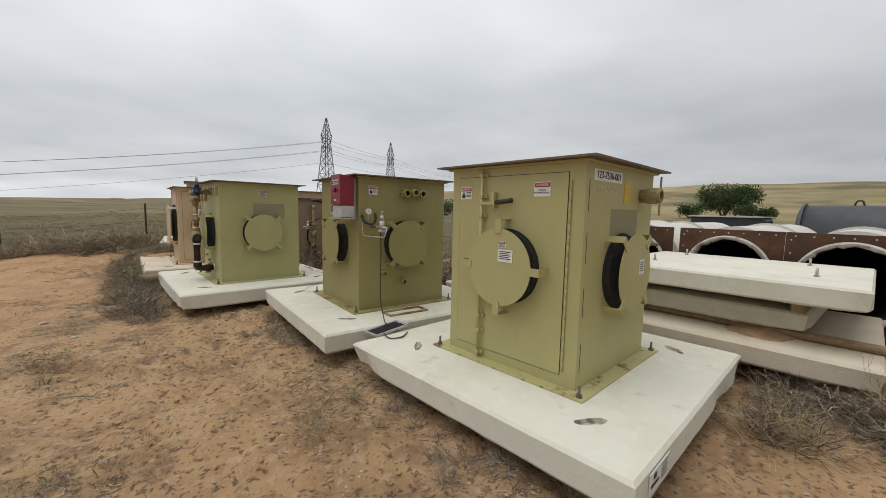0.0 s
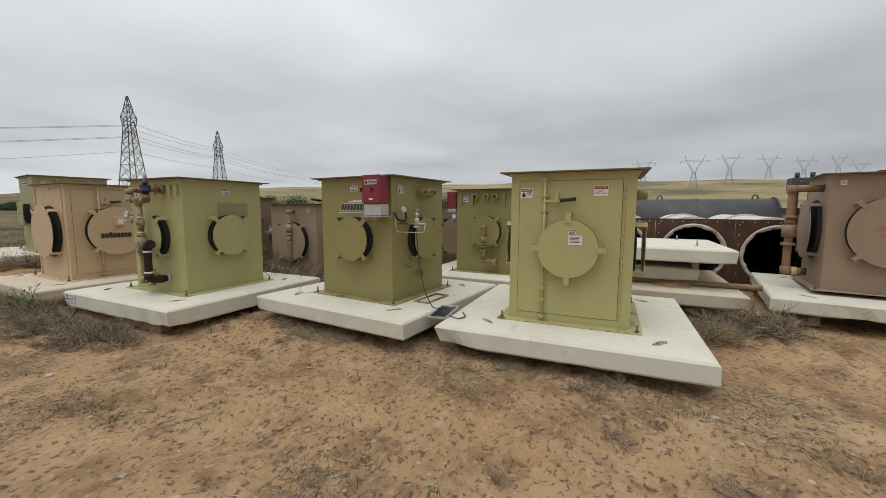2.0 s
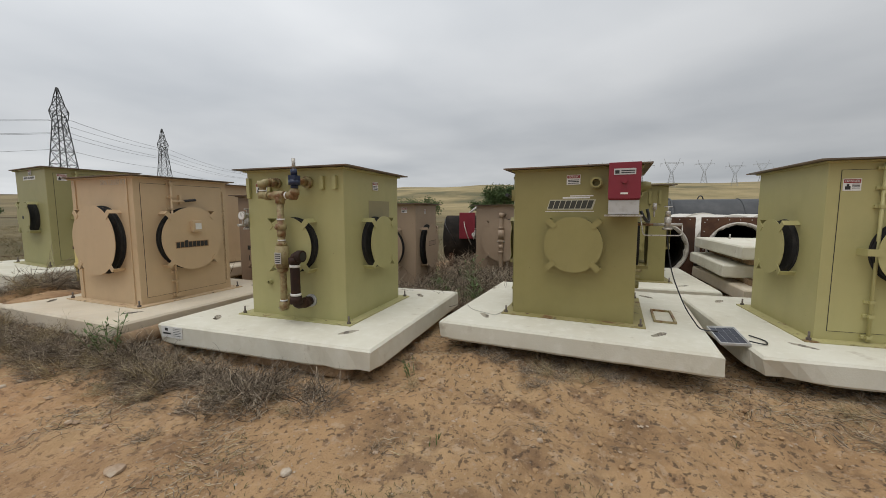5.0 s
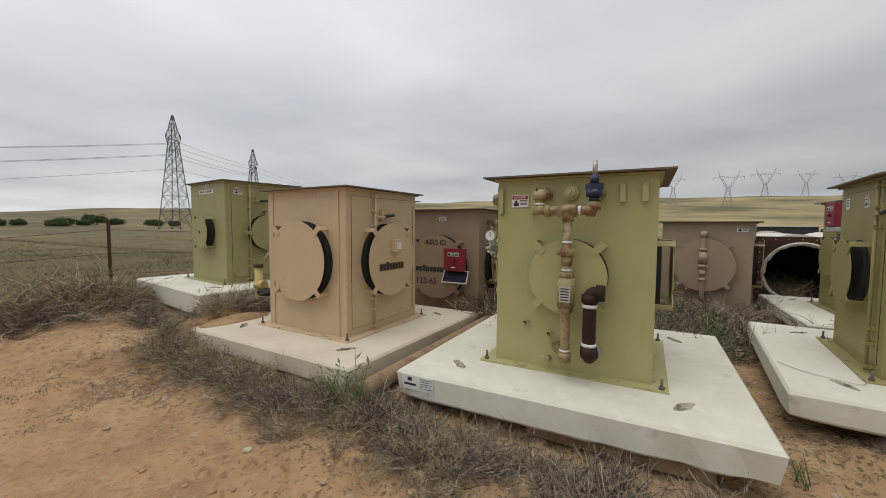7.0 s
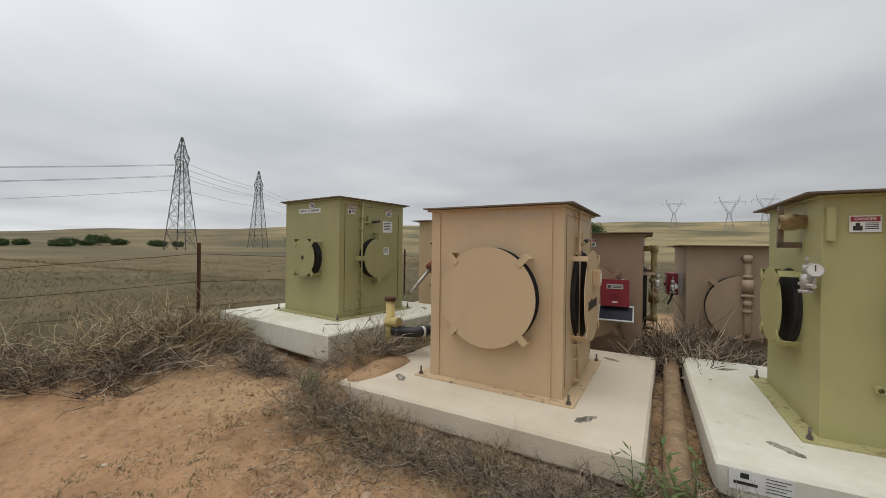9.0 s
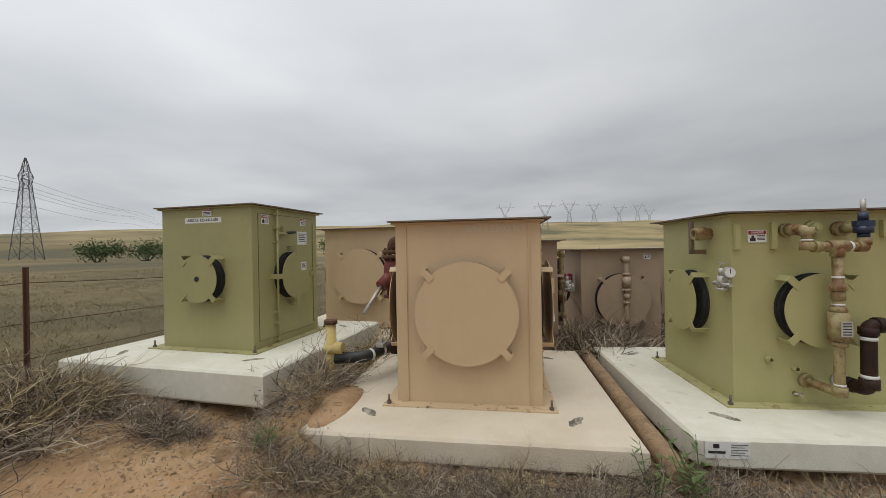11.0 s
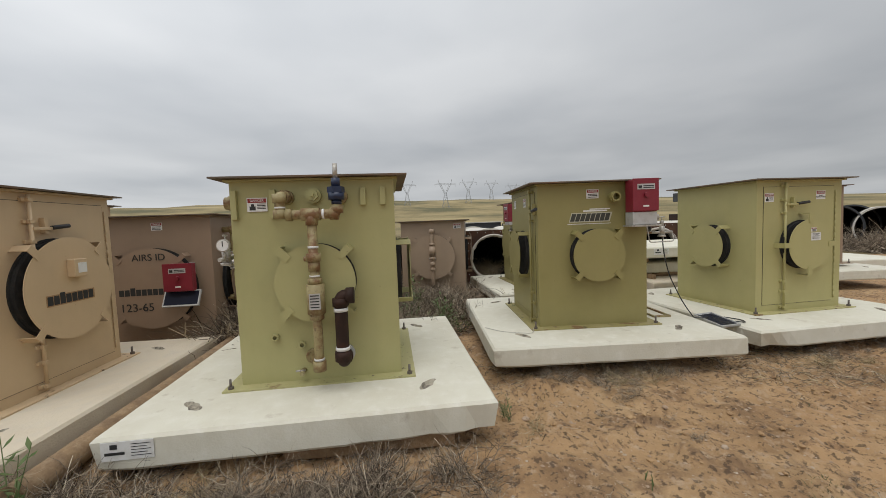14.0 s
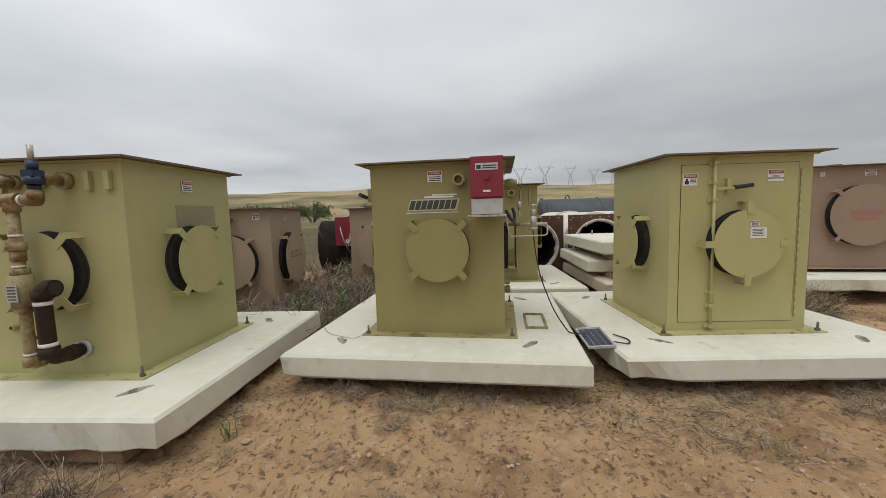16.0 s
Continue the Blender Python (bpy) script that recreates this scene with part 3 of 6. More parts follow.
        if kind == "starts":
            part("sign_words", text_mesh("STARTS\nAUTOMATICALLY", h * 0.165, m @ Matrix.Translation((0, -h * 0.16, 0.003))), INK, s, "the words STARTS AUTOMATICALLY")
        elif kind == "figure":
            rows = [(-w * 0.38, -w * 0.08, -h * 0.4, -h * 0.12), (-w * 0.3, -w * 0.16, -h * 0.12, h * 0.06)] + [(0.0, w * 0.42, h * (0.02 - 0.11 * k), h * (0.07 - 0.11 * k)) for k in range(4)]
        elif kind == "danger":
            rows = [(-w * 0.4, w * 0.4, h * (-0.08 - 0.16 * k), h * (0.0 - 0.16 * k)) for k in range(3)]
        elif kind == "lines":
            rows = [(-w * 0.38, w * (0.38 - 0.12 * (k % 2)), h * (0.3 - 0.14 * k), h * (0.36 - 0.14 * k)) for k in range(5)]
        if rows:
            part("sign_print", boxes(*[(a, b, c, d, 0.0025, 0.0035) for a, b, c, d in rows], m=m), INK, s, "black print too small to read")
        return s

    def plate_number(self, side, words, u, v, w, h, size):
        m = self.at(side) @ Matrix.Translation((u, v, 0.0))
        s = part("number_label", boxes((-w / 2, w / 2, -h / 2, h / 2, 0, 0.003), m=m), WHITE, self.ob, "white label with black number")
        part("number", text_mesh(words, size, m @ Matrix.Translation((0, 0, 0.004))), INK, s)

    def stub(self, side, u, v, r=0.05, length=0.09, mat=None):
        m = self.at(side) @ Matrix.Translation((u, v, 0))
        bm = bmesh.new()
        add_ring(bm, r * 0.72, r, 0.0, length, 20, m)
        add_ring(bm, r * 0.72, r * 1.18, length * 0.35, length * 0.8, 20, m)
        add_tube(bm, [(0, 0, 0.0), (0, 0, length * 0.3)], r * 0.74, 20, m)
        part("pipe_stub", bm, mat or self.mat, self.ob, "short threaded pipe coupling")

    def lugs(self, side, us, v0=1.24, v1=1.45):
        m = self.at(side)
        for u in us:
            part("lug", boxes((u - 0.02, u + 0.02, v0, v1, 0, 0.035), bevel=0.003, m=m), self.mat, self.ob)

    def pipe(self, side, pts, r=0.03, mat=None, name="pipe", label="", seg=14):
        return part(name, tube(rounded(pts, r * 1.6), r, seg, self.at(side)), mat or BRASS_PIPE, self.ob, label)

    def collar(self, side, p, q, r, mat=None, name="pipe_fitting", seg=12, label=""):
        return part(name, tube([p, q], r, seg, self.at(side)), mat or BRASS_PIPE, self.ob, label)

    def logo(self, side, u, v, w, h, bars=8, slant=0.25, back=None, front=None, label="maker's mark in plain blocks", lift=0.0, tall=-1):
        m = self.at(side) @ Matrix.Translation((u, v, lift))
        sh = Matrix.Identity(4); sh[0][1] = slant
        back = back or WHITE
        s = part("maker_mark", boxes((-w / 2, w / 2, -h / 2, h / 2, 0, 0.002), m=m @ sh), back, self.ob, label)
        step = w * 0.96 / bars
        for k in range(bars):
            u0, u1 = -w * 0.48 + k * step, -w * 0.48 + (k + 0.86) * step
            lo, hi = -h * 0.4, h * (0.62 if k == tall else 0.4)
            part("mark_bar", boxes((u0, u1, lo, hi, 0.002, 0.0035), m=m @ sh), front or INK, s)
        return s


def rounded(pts, r, n=4):
    """The points with their corners turned into short arcs."""
    pts = [Vector(p) for p in pts]
    out = [pts[0]]
    for a, b, c in zip(pts, pts[1:], pts[2:]):
        d0, d1 = (a - b), (c - b)
        k = min(r, d0.length * 0.45, d1.length * 0.45)
        p0, p1 = b + d0.normalized() * k, b + d1.normalized() * k
        for i in range(n + 1):
            t = i / n
            out.append((1 - t) ** 2 * p0 + 2 * t * (1 - t) * b + t ** 2 * p1)
    out.append(pts[-1])
    return out


def maker_plate(pad_ob, y, half=1.2, side="front"):
    """The small printed plate on a pad's front edge; its mark is drawn as plain shapes."""
    slide = (0, y, -0.075) if side == "front" else (y, 0, -0.085)
    m = Matrix.Translation(slide) @ face_frame(side, half + 0.005)
    s = part("maker_plate", boxes((-0.14, 0.14, -0.055, 0.055, 0, 0.004), m=m), WHITE, pad_ob, "white printed maker's plate")
    part("plate_print", boxes((-0.09, -0.052, 0.012, 0.04, 0.004, 0.006), (-0.12, -0.015, -0.022, -0.006, 0.004, 0.006), *[(0.02, 0.125 - 0.02 * (k % 2), 0.035 - 0.017 * k, 0.038 - 0.017 * k, 0.004, 0.006) for k in range(5)], m=m), INK, s)
    return s


def gauge(cab, m, r=0.035):
    g = part("pressure_gauge", tube([(0, 0, 0), (0, 0, 0.03)], r, 20, m), STEEL, cab.ob, "round pressure gauge")
    part("dial", tube([(0, 0, 0.03), (0, 0, 0.032)], r * 0.86, 20, m), WHITE, g, "white dial")
    part("needle", boxes((-0.003, 0.003, -0.008, r * 0.7, 0.032, 0.0335), m=m), INK, g)
    part("gauge_stem", tube([(0, -r, 0.015), (0, -r - 0.06, 0.015)], 0.008, 8, m), STEEL, g)
    return g


def regulator(cab, m, mat):
    """A small gas regulator: bonnet, body, side ports and a tee handle."""
    bm = tube([(0, -0.05, 0), (0, 0.05, 0)], 0.03, 12, m)
    add_tube(bm, [(0, 0.05, 0), (0, 0.11, 0)], 0.022, 12, m)
    add_tube(bm, [(0, -0.07, 0), (0, -0.05, 0)], 0.042, 12, m)
    add_tube(bm, [(-0.12, -0.02, 0), (0.12, -0.02, 0)], 0.014, 10, m)
    add_tube(bm, [(0, 0.11, 0), (0, 0.15, 0)], 0.006, 8, m)
    add_tube(bm, [(-0.035, 0.15, 0), (0.035, 0.15, 0)], 0.006, 8, m)
    return part("gas_regulator", bm, mat, cab.ob, "brass-grey gas regulator with tee handle")


# olive cabinet with the door
pose_a = pose(2.827, 1.897, 0.335, 0, 0, 3.0)
pad_a = pad(pose_a, 1, "pale concrete pad with a broken front corner, propped on sand", chips=((-1, 0.93, 0.3, 0.06), (1, -1, 0.25, 0.03), (0.4, -1, 0.2, 0.02)))
a = Cabinet(pose_a, "olive-green steel cabinet with a latched door and round covers", PALE_OLIVE)
maker_plate(pad_a, -0.9, side="right")
a.door("front")
a.cover("front", 0.285, 0, u=0.0, v=0.78)
a.cover("right", 0.285)
a.cover("left", 0.27)
a.cover("back", 0.285)
a.sign("front", -0.43, 1.33, 0.12, 0.1, "figure")
a.sign("front", 0.28, 1.345, 0.13, 0.1, "starts")
a.sign("front", 0.07, 0.87, 0.13, 0.09, "lines", lift=0.122, label="curled white paper tag")
a.sign("front", 0.04, 0.95, 0.07, 0.045, "danger", lift=0.122)
a.plate_number("right", "123-7536-001", -0.27, 1.44, 0.44, 0.075, 0.068)
part("chalk_number", text_mesh("S N 5702-126", 0.06, a.at("right") @ Matrix.Translation((-0.27, 1.35, 0.001))), CHALK, a.ob, "faint chalk serial number")
part("yellow_sticker", boxes((0.0, 0.115, 1.27, 1.43, 0, 0.003), m=a.at("right")), YELLOW_LABEL, a.ob, "yellow instruction sticker")
part("weathered_patch", boxes((-0.2, 0.28, 0.99, 1.22, 0, 0.002), m=a.at("right")), PATCH_OLIVE, a.ob, "rough rectangle where a sticker was removed")
a.sign("right", 0.1, 0.8, 0.09, 0.11, "lines", lift=0.122)
a.stub("right", 0.33, 1.33, 0.052, 0.15, BRASS_PIPE)
part("conduit", tube([(0.62, 1.5, 0.05), (0.62, 1.18, 0.05)], 0.008, 8, a.at("right")), a.mat, a.ob)

regulator(a, a.at("back") @ Matrix.Translation((-0.5, 0.95, 0.14)), BRASS_PIPE)
regulator(a, a.at("back") @ Matrix.Translation((-0.42, 0.86, 0.1)), STEEL)

for v in (0.12, 0.5, 0.86, 1.2):
    part("seam_slit", boxes((-0.548, -0.542, v, v + 0.2, 0, 0.0015), m=a.at("right")), INK, a.ob, "dark stitch seam")

# olive cabinet with the red controller
pose_b = pose(2.709, 4.43, 0.352, 0, 0, -3.8)
pad_b = pad(pose_b, 2, "pale concrete pad with rounded corners, propped on sand", chips=((-1, 1, 0.15, 0.015),))
b = Cabinet(pose_b, "dark olive steel cabinet with red control box and round covers", OLIVE)
b.cover("front", 0.275, u=0.02, v=0.77)
b.cover("right", 0.275)
b.door("left", rod=0.42, u0=-0.5, u1=0.5, hinge=False)
b.cover("left", 0.275)
b.cover("back", 0.275)
b.logo("front", -0.02, 1.165, 0.44, 0.1, slant=0.3, back=material("pale_olive_mark", (0.50, 0.48, 0.36), 0.6), front=material("charcoal_mark", (0.05, 0.05, 0.04), 0.6))
part("logo_underline", boxes((-0.27, 0.2, 1.094, 1.1, 0, 0.003), m=b.at("front")), WHITE, b.ob)
part("logo_stripe", boxes((-0.1, 0.16, 1.225, 1.24, 0, 0.003), (-0.03, 0.19, 1.245, 1.256, 0, 0.003), m=b.at("front")), WHITE, b.ob)
b.sign("front", 0.0, 1.41, 0.13, 0.095, "danger")
b.sign("left", 0.1, 1.36, 0.1, 0.1, "figure")
b.sign("left", -0.38, 1.36, 0.1, 0.1, "lines")
b.sign("right", -0.42, 1.38, 0.11, 0.1, "figure")
b.stub("front", 0.215, 1.37, 0.048, 0.1)
b.stub("right", -0.02, 1.36, 0.045, 0.11)
b.stub("right", 0.2, 1.36, 0.045, 0.11)
b.stub("right", 0.08, 1.37, 0.04, 0.14)
b.stub("right", -0.28, 0.42, 0.022, 0.05)
b.stub("right", -0.02, 0.3, 0.035, 0.06)


def control_box(cab, side, u0, u1, v0, v1, w0, w1, tray=0.15, label="red steel control box with a grey tray under it"):
    m = cab.at(side)
    box = part("control_box", boxes((u0, u1, v0 + tray, v1, w0, w1), bevel=0.008, m=m), RED, cab.ob, label)
    uc = (u0 + u1) / 2
    part("box_lid", boxes((u0 - 0.006, u1 + 0.006, v0 + tray + 0.01, v1 + 0.006, w1, w1 + 0.018), bevel=0.005, m=m), RED, box)
    part("lid_label", boxes((uc - 0.09, uc + 0.09, v1 - 0.105, v1 - 0.05, w1 + 0.018, w1 + 0.021), m=m), GREY, box, "grey rating label")
    part("lid_print", boxes((uc - 0.03, uc + 0.08, v1 - 0.075, v1 - 0.066, w1 + 0.021, w1 + 0.022), (uc - 0.03, uc + 0.08, v1 - 0.092, v1 - 0.084, w1 + 0.021, w1 + 0.022), (uc - 0.08, uc - 0.045, v1 - 0.095, v1 - 0.065, w1 + 0.021, w1 + 0.022), m=m), INK, box)
    part("push_button", tube([(uc, v1 - 0.16, w1 + 0.018), (uc, v1 - 0.16, w1 + 0.045)], 0.024, 14, m), RED, box)
    part("name_tag", boxes((uc - 0.03, uc + 0.03, v0 + tray + 0.05, v0 + tray + 0.066, w1 + 0.018, w1 + 0.02), m=m), WHITE, box)
    part("mount_rail", boxes((u0 + 0.03, u0 + 0.06, v0, v1, 0, w0), (u1 - 0.09, u1 - 0.06, v0, v1, 0, w0), m=m), GREY, box)
    if tray:
        part("tray", boxes((u0, u1, v0 + 0.02, v0 + tray - 0.002, w0, w1), bevel=0.006, m=m), GREY, box, "pale grey lower tray")
        part("tray_rail", boxes((u0 - 0.03, u1 + 0.03, v0, v0 + 0.016, w0, w1 + 0.03), bevel=0.003, m=m), STEEL, box)
    return box


control_box(b, "front", 0.33, 0.585, 1.05, 1.53, 0.05, 0.2)


f = b.at("right")
part("conduit_elbow", tube(rounded([(-0.56, 1.1, 0.02), (-0.56, 1.02, 0.06), (-0.47, 0.99, 0.10), (-0.43, 1.05, 0.1), (-0.43, 1.12, 0.08)], 0.05), 0.014, 10, f), BLACK, b.ob, "black flexible conduit")
regulator(b, f @ Matrix.Translation((-0.44, 0.99, 0.26)) @ Matrix.Rotation(radians(90), 4, "Y"), STEEL)
gauge(b, f @ Matrix.Translation((-0.54, 1.14, 0.12)))
part("tubing", tube(rounded([(-0.56, 1.05, 0.02), (-0.56, 0.87, 0.05), (-0.47, 0.87, 0.38), (-0.44, 0.97, 0.38)], 0.03), 0.006, 8, f), STEEL, b.ob, "bent steel tubing")
part("supply_pipe", tube(rounded([(-0.44, 0.97, 0.0), (-0.44, 0.97, 0.15), (-0.44, 0.97, 0.26)], 0.03), 0.012, 10, f), BRASS_PIPE, b.ob)

# sage cabinet with the front pipework
pose_c = pose(1.784, 7.142, 0.348, 0, 0, 1.3)
pad_c = pad(pose_c, 3, "pale concrete pad with chipped lower edge and maker's plate", thick=0.205, chips=((-1, -0.95, 0.2, 0.035), (-1, -0.62, 0.16, 0.02), (-1, -0.3, 0.12, 0.012), (-1, 1, 0.15, 0.02)))
maker_plate(pad_c, 1.0)
c = Cabinet(pose_c, "sage-green steel cabinet with rusty front pipework and round covers", SAGE)
for s in ("front", "right", "left", "back"):
    c.cover(s, 0.285)
c.lugs("front", (-0.555, -0.285))
c.lugs("front", (0.36, 0.505), 1.32, 1.45)
c.sign("front", -0.40, 1.345, 0.14, 0.1, "figure")
c.sign("right", 0.02, 1.38, 0.12, 0.09, "danger")
part("weathered_patch", boxes((-0.12, 0.36, 0.98, 1.22, 0, 0.002), m=c.at("right")), PATCH_OLIVE, c.ob, "rough rectangle where a sticker was removed")
c.pipe("front", [(-0.19, 1.39, 0.0), (-0.19, 1.39, 0.21), (-0.19, 1.255, 0.21), (0.19, 1.255, 0.21), (0.19, 1.33, 0.21)], 0.033, label="rusty threaded gas pipe")
c.pipe("front", [(0.015, 1.25, 0.21), (0.015, 0.17, 0.21), (-0.07, 0.2, 0.0)], 0.033)
for p, q, r in (((-0.19, 1.39, 0.0), (-0.19, 1.39, 0.04), 0.052), ((-0.19, 1.39, 0.045), (-0.19, 1.39, 0.12), 0.045), ((-0.19, 1.34, 0.21), (-0.19, 1.40, 0.21), 0.046), ((-0.19, 1.23, 0.21), (-0.19, 1.29, 0.21), 0.046), ((-0.15, 1.255, 0.21), (-0.11, 1.255, 0.21), 0.044), ((-0.05, 1.255, 0.21), (0.075, 1.255, 0.21), 0.045), ((0.015, 1.18, 0.21), (0.015, 1.25, 0.21), 0.043), ((0.14, 1.255, 0.21), (0.2, 1.255, 0.21), 0.044), ((0.19, 1.26, 0.21), (0.19, 1.31, 0.21), 0.044), ((0.015, 0.93, 0.21), (0.015, 0.985, 0.21), 0.05), ((0.015, 0.86, 0.21), (0.015, 0.93, 0.21), 0.041), ((0.015, 0.77, 0.21), (0.015, 0.81, 0.21), 0.05), ((0.015, 0.56, 0.21), (0.015, 0.77, 0.21), 0.062), ((0.015, 0.52, 0.21), (0.015, 0.56, 0.21), 0.05), ((0.015, 0.15, 0.21), (0.015, 0.22, 0.21), 0.046), ((-0.07, 0.2, 0.0), (-0.06, 0.197, 0.03), 0.055)):
    c.collar("front", p, q, r)
for p, q in (((0.015, 1.02, 0.21), (0.015, 1.035, 0.21)), ((0.015, 0.225, 0.21), (0.015, 0.24, 0.21)), ((0.09, 1.255, 0.21), (0.105, 1.255, 0.21)), ((-0.19, 1.3, 0.21), (-0.19, 1.312, 0.21)), ((0.015, 0.82, 0.21), (0.015, 0.832, 0.21))):
    c.collar("front", p, q, 0.0365, WHITE, "thread_tape", label="white thread sealing tape")
c.collar("front", (-0.05, 0.95, 0.21), (-0.03, 0.95, 0.21), 0.02)
part("valve_tag", boxes((-0.02, 0.055, 0.6, 0.71, 0.271, 0.276), m=c.at("front")), GREY, c.ob, "grey printed valve tag")
part("tag_print", boxes(*[(-0.012, 0.047, 0.612 + 0.02 * k, 0.62 + 0.02 * k, 0.276, 0.277) for k in range(5)], m=c.at("front")), INK, c.ob)
c.collar("front", (0.0, 1.4, 0.0), (0.0, 1.4, 0.035), 0.058, c.mat, "pipe_cap", 20, "capped coupling")
c.collar("front", (0.0, 1.4, 0.035), (0.0, 1.4, 0.055), 0.042, c.mat, "pipe_cap", 6)
c.collar("front", (0.0, 1.4, 0.055), (0.0, 1.4, 0.075), 0.016, c.mat, "pipe_cap", 4)
c.collar("front", (0.19, 1.39, 0.0), (0.19, 1.39, 0.05), 0.058)
c.collar("front", (0.19, 1.39, 0.05), (0.19, 1.39, 0.2), 0.036)
bm = tube([(0.19, 1.32, 0.21), (0.19, 1.35, 0.21)], 0.035, 14, c.at("front"))
add_tube(bm, [(0.19, 1.35, 0.21), (0.19, 1.40, 0.21)], 0.055, 14, c.at("front"))
add_tube(bm, [(0.19, 1.40, 0.21), (0.19, 1.44, 0.21)], 0.06, 6, c.at("front"))
add_tube(bm, [(0.19, 1.44, 0.21), (0.19, 1.5, 0.21)], 0.03, 12, c.at("front"))
relief_valve = part("relief_valve", bm, BLUE, c.ob, "dark blue relief valve")
part("valve_stem", tube([(0.19, 1.5, 0.21), (0.19, 1.6, 0.21)], 0.017, 12, c.at("front")), STEEL, relief_valve, "bare steel valve stem")
c.pipe("front", [(0.275, 0.68, 0.24), (0.185, 0.68, 0.24), (0.185, 0.2, 0.24), (0.18, 0.2, 0.0)], 0.045, DARK_PIPE, "vent_pipe", "dark brown vent pipe with an open upper elbow", 18)
for p, q, r in (((0.225, 0.68, 0.24), (0.28, 0.68, 0.24), 0.057), ((0.185, 0.61, 0.24), (0.185, 0.665, 0.24), 0.057), ((0.184, 0.2, 0.125), (0.182, 0.2, 0.07), 0.054), ((0.185, 0.22, 0.24), (0.185, 0.29, 0.24), 0.057)):
    c.collar("front", p, q, r, DARK_PIPE)
# the elbow is capped; this black disc paints the shade inside its mouth
part("pipe_bore", tube([(0.281, 0.68, 0.24), (0.282, 0.68, 0.24)], 0.042, 16, c.at("front")), BLACK, c.ob, "black disc standing for the shaded open pipe end")
for v in (0.572, 0.295):
    c.collar("front", (0.185, v, 0.24), (0.185, v + 0.025, 0.24), 0.05, WHITE, "thread_tape")
c.collar("front", (0.18, 0.2, 0.0), (0.18, 0.2, 0.03), 0.065, GREY)
c.stub("front", -0.33, 0.36, 0.022, 0.04)
c.stub("front", -0.14, 0.29, 0.022, 0.04)
c.pipe("front", [(-0.14, 0.09, 0.0), (-0.14, 0.09, 0.09)], 0.017)
c.pipe("front", [(-0.19, 0.105, 0.06), (-0.12, 0.105, 0.06)], 0.008, STEEL, "drain_handle")
c.stub("left", 0.3, 1.38, 0.05, 0.14, BRASS_PIPE)
part("bracket", boxes((0.2, 0.24, 1.2, 1.5, 0.1, 0.13), (0.2, 0.24, 1.2, 1.24, 0.0, 0.13), m=c.at("left")), ROOF, c.ob)
regulator(c, c.at("left") @ Matrix.Translation((0.56, 0.98, 0.06)), STEEL)
c.pipe("left", [(0.45, 0.965, 0.0), (0.45, 0.965, 0.06), (0.56, 0.965, 0.06)], 0.014, STEEL, "regulator_pipe")
gauge(c, c.at("front") @ Matrix.Translation((-0.635, 1.06, 0.03)), 0.045)

# tan cabinet with the big covers
pose_d = pose(1.6, 9.84, 0.335, 0, 0, -1.0)
pad_d = pad(pose_d, 4, "tan-stained concrete pad half buried in sand and dry weeds", OLD_CONCRETE, chips=((0.2, -1, 0.3, 0.02),))
d = Cabinet(pose_d, "light tan steel cabinet with a latched door and wide round covers", TAN, 0.605, eaves=(0.075, 0.08, 0.08, 0.05))
d.cover("front", 0.42, v=0.775)
d.cover("left", 0.42, v=0.775)
d.cover("back", 0.42, v=0.775)
d.door("right", u0=-0.53, u1=0.52, rod=-0.2)
d.cover("right", 0.40, v=0.775)
for u in (-0.51, 0.51):
    part("corner_seam", boxes((u - 0.005, u + 0.005, 0.02, 1.5, 0, 0.012), m=d.at("front")), d.mat, d.ob)
part("chalk_number", text_mesh("S/N 13500 KY", 0.085, d.at("front") @ Matrix.Translation((0.25, 1.46, 0.001))), CHALK, d.ob, "faint chalk serial number")
s = part("junction_box", boxes((-0.04, 0.08, 0.86, 1.0, 0.121, 0.18), bevel=0.006, m=d.at("right")), TAN, d.ob)
part("box_label", boxes((-0.01, 0.07, 0.89, 0.97, 0.18, 0.183), m=d.at("right")), WHITE, s)
d.logo("right", -0.02, 0.70, 0.44, 0.085, 8, 0.0, material("faded_logo_ground", (0.36, 0.22, 0.11), 0.7), lift=0.121, tall=2)
for v in (0.95, 1.12, 1.26):
    part("seam_slit", boxes((0.545, 0.555, v, v + 0.1, 0, 0.0015), m=d.at("right")), RUST, d.ob, "rusted stitch seam")
# flanged red valve and black pipework on the far wall, with the yellow riser
fl = d.at("left")
part("inlet_pipe", tube(rounded([(0.1, 1.38, 0.0), (0.1, 1.38, 0.16), (0.1, 1.28, 0.16)], 0.06), 0.06, 16, fl), RUST, d.ob, "rusted inlet elbow")
bm = tube([(0.1, 1.26, 0.16), (0.1, 1.30, 0.16)], 0.11, 20, fl)
add_tube(bm, [(0.1, 1.215, 0.16), (0.1, 1.25, 0.16)], 0.11, 20, fl)
for k in range(8):
    q = (0.1 + 0.085 * math.cos(k * math.pi / 4), 0, 0.16 + 0.085 * math.sin(k * math.pi / 4))
    add_tube(bm, [(q[0], 1.195, q[2]), (q[0], 1.32, q[2])], 0.012, 6, fl)
part("pipe_flange", bm, RUST, d.ob, "bolted pipe flange")
bm = tube([(0.1, 1.215, 0.16), (0.1, 1.15, 0.16), (0.1, 1.05, 0.16), (0.1, 0.92, 0.16), (0.1, 0.86, 0.16)], 0.08, 18, fl, (0.075, 0.095, 0.1, 0.075, 0.07))
add_tube(bm, [(0.1, 1.08, 0.16), (0.24, 0.95, 0.25)], 0.06, 16, fl)
add_tube(bm, [(0.1, 0.83, 0.16), (0.1, 0.86, 0.16)], 0.1, 18, fl)
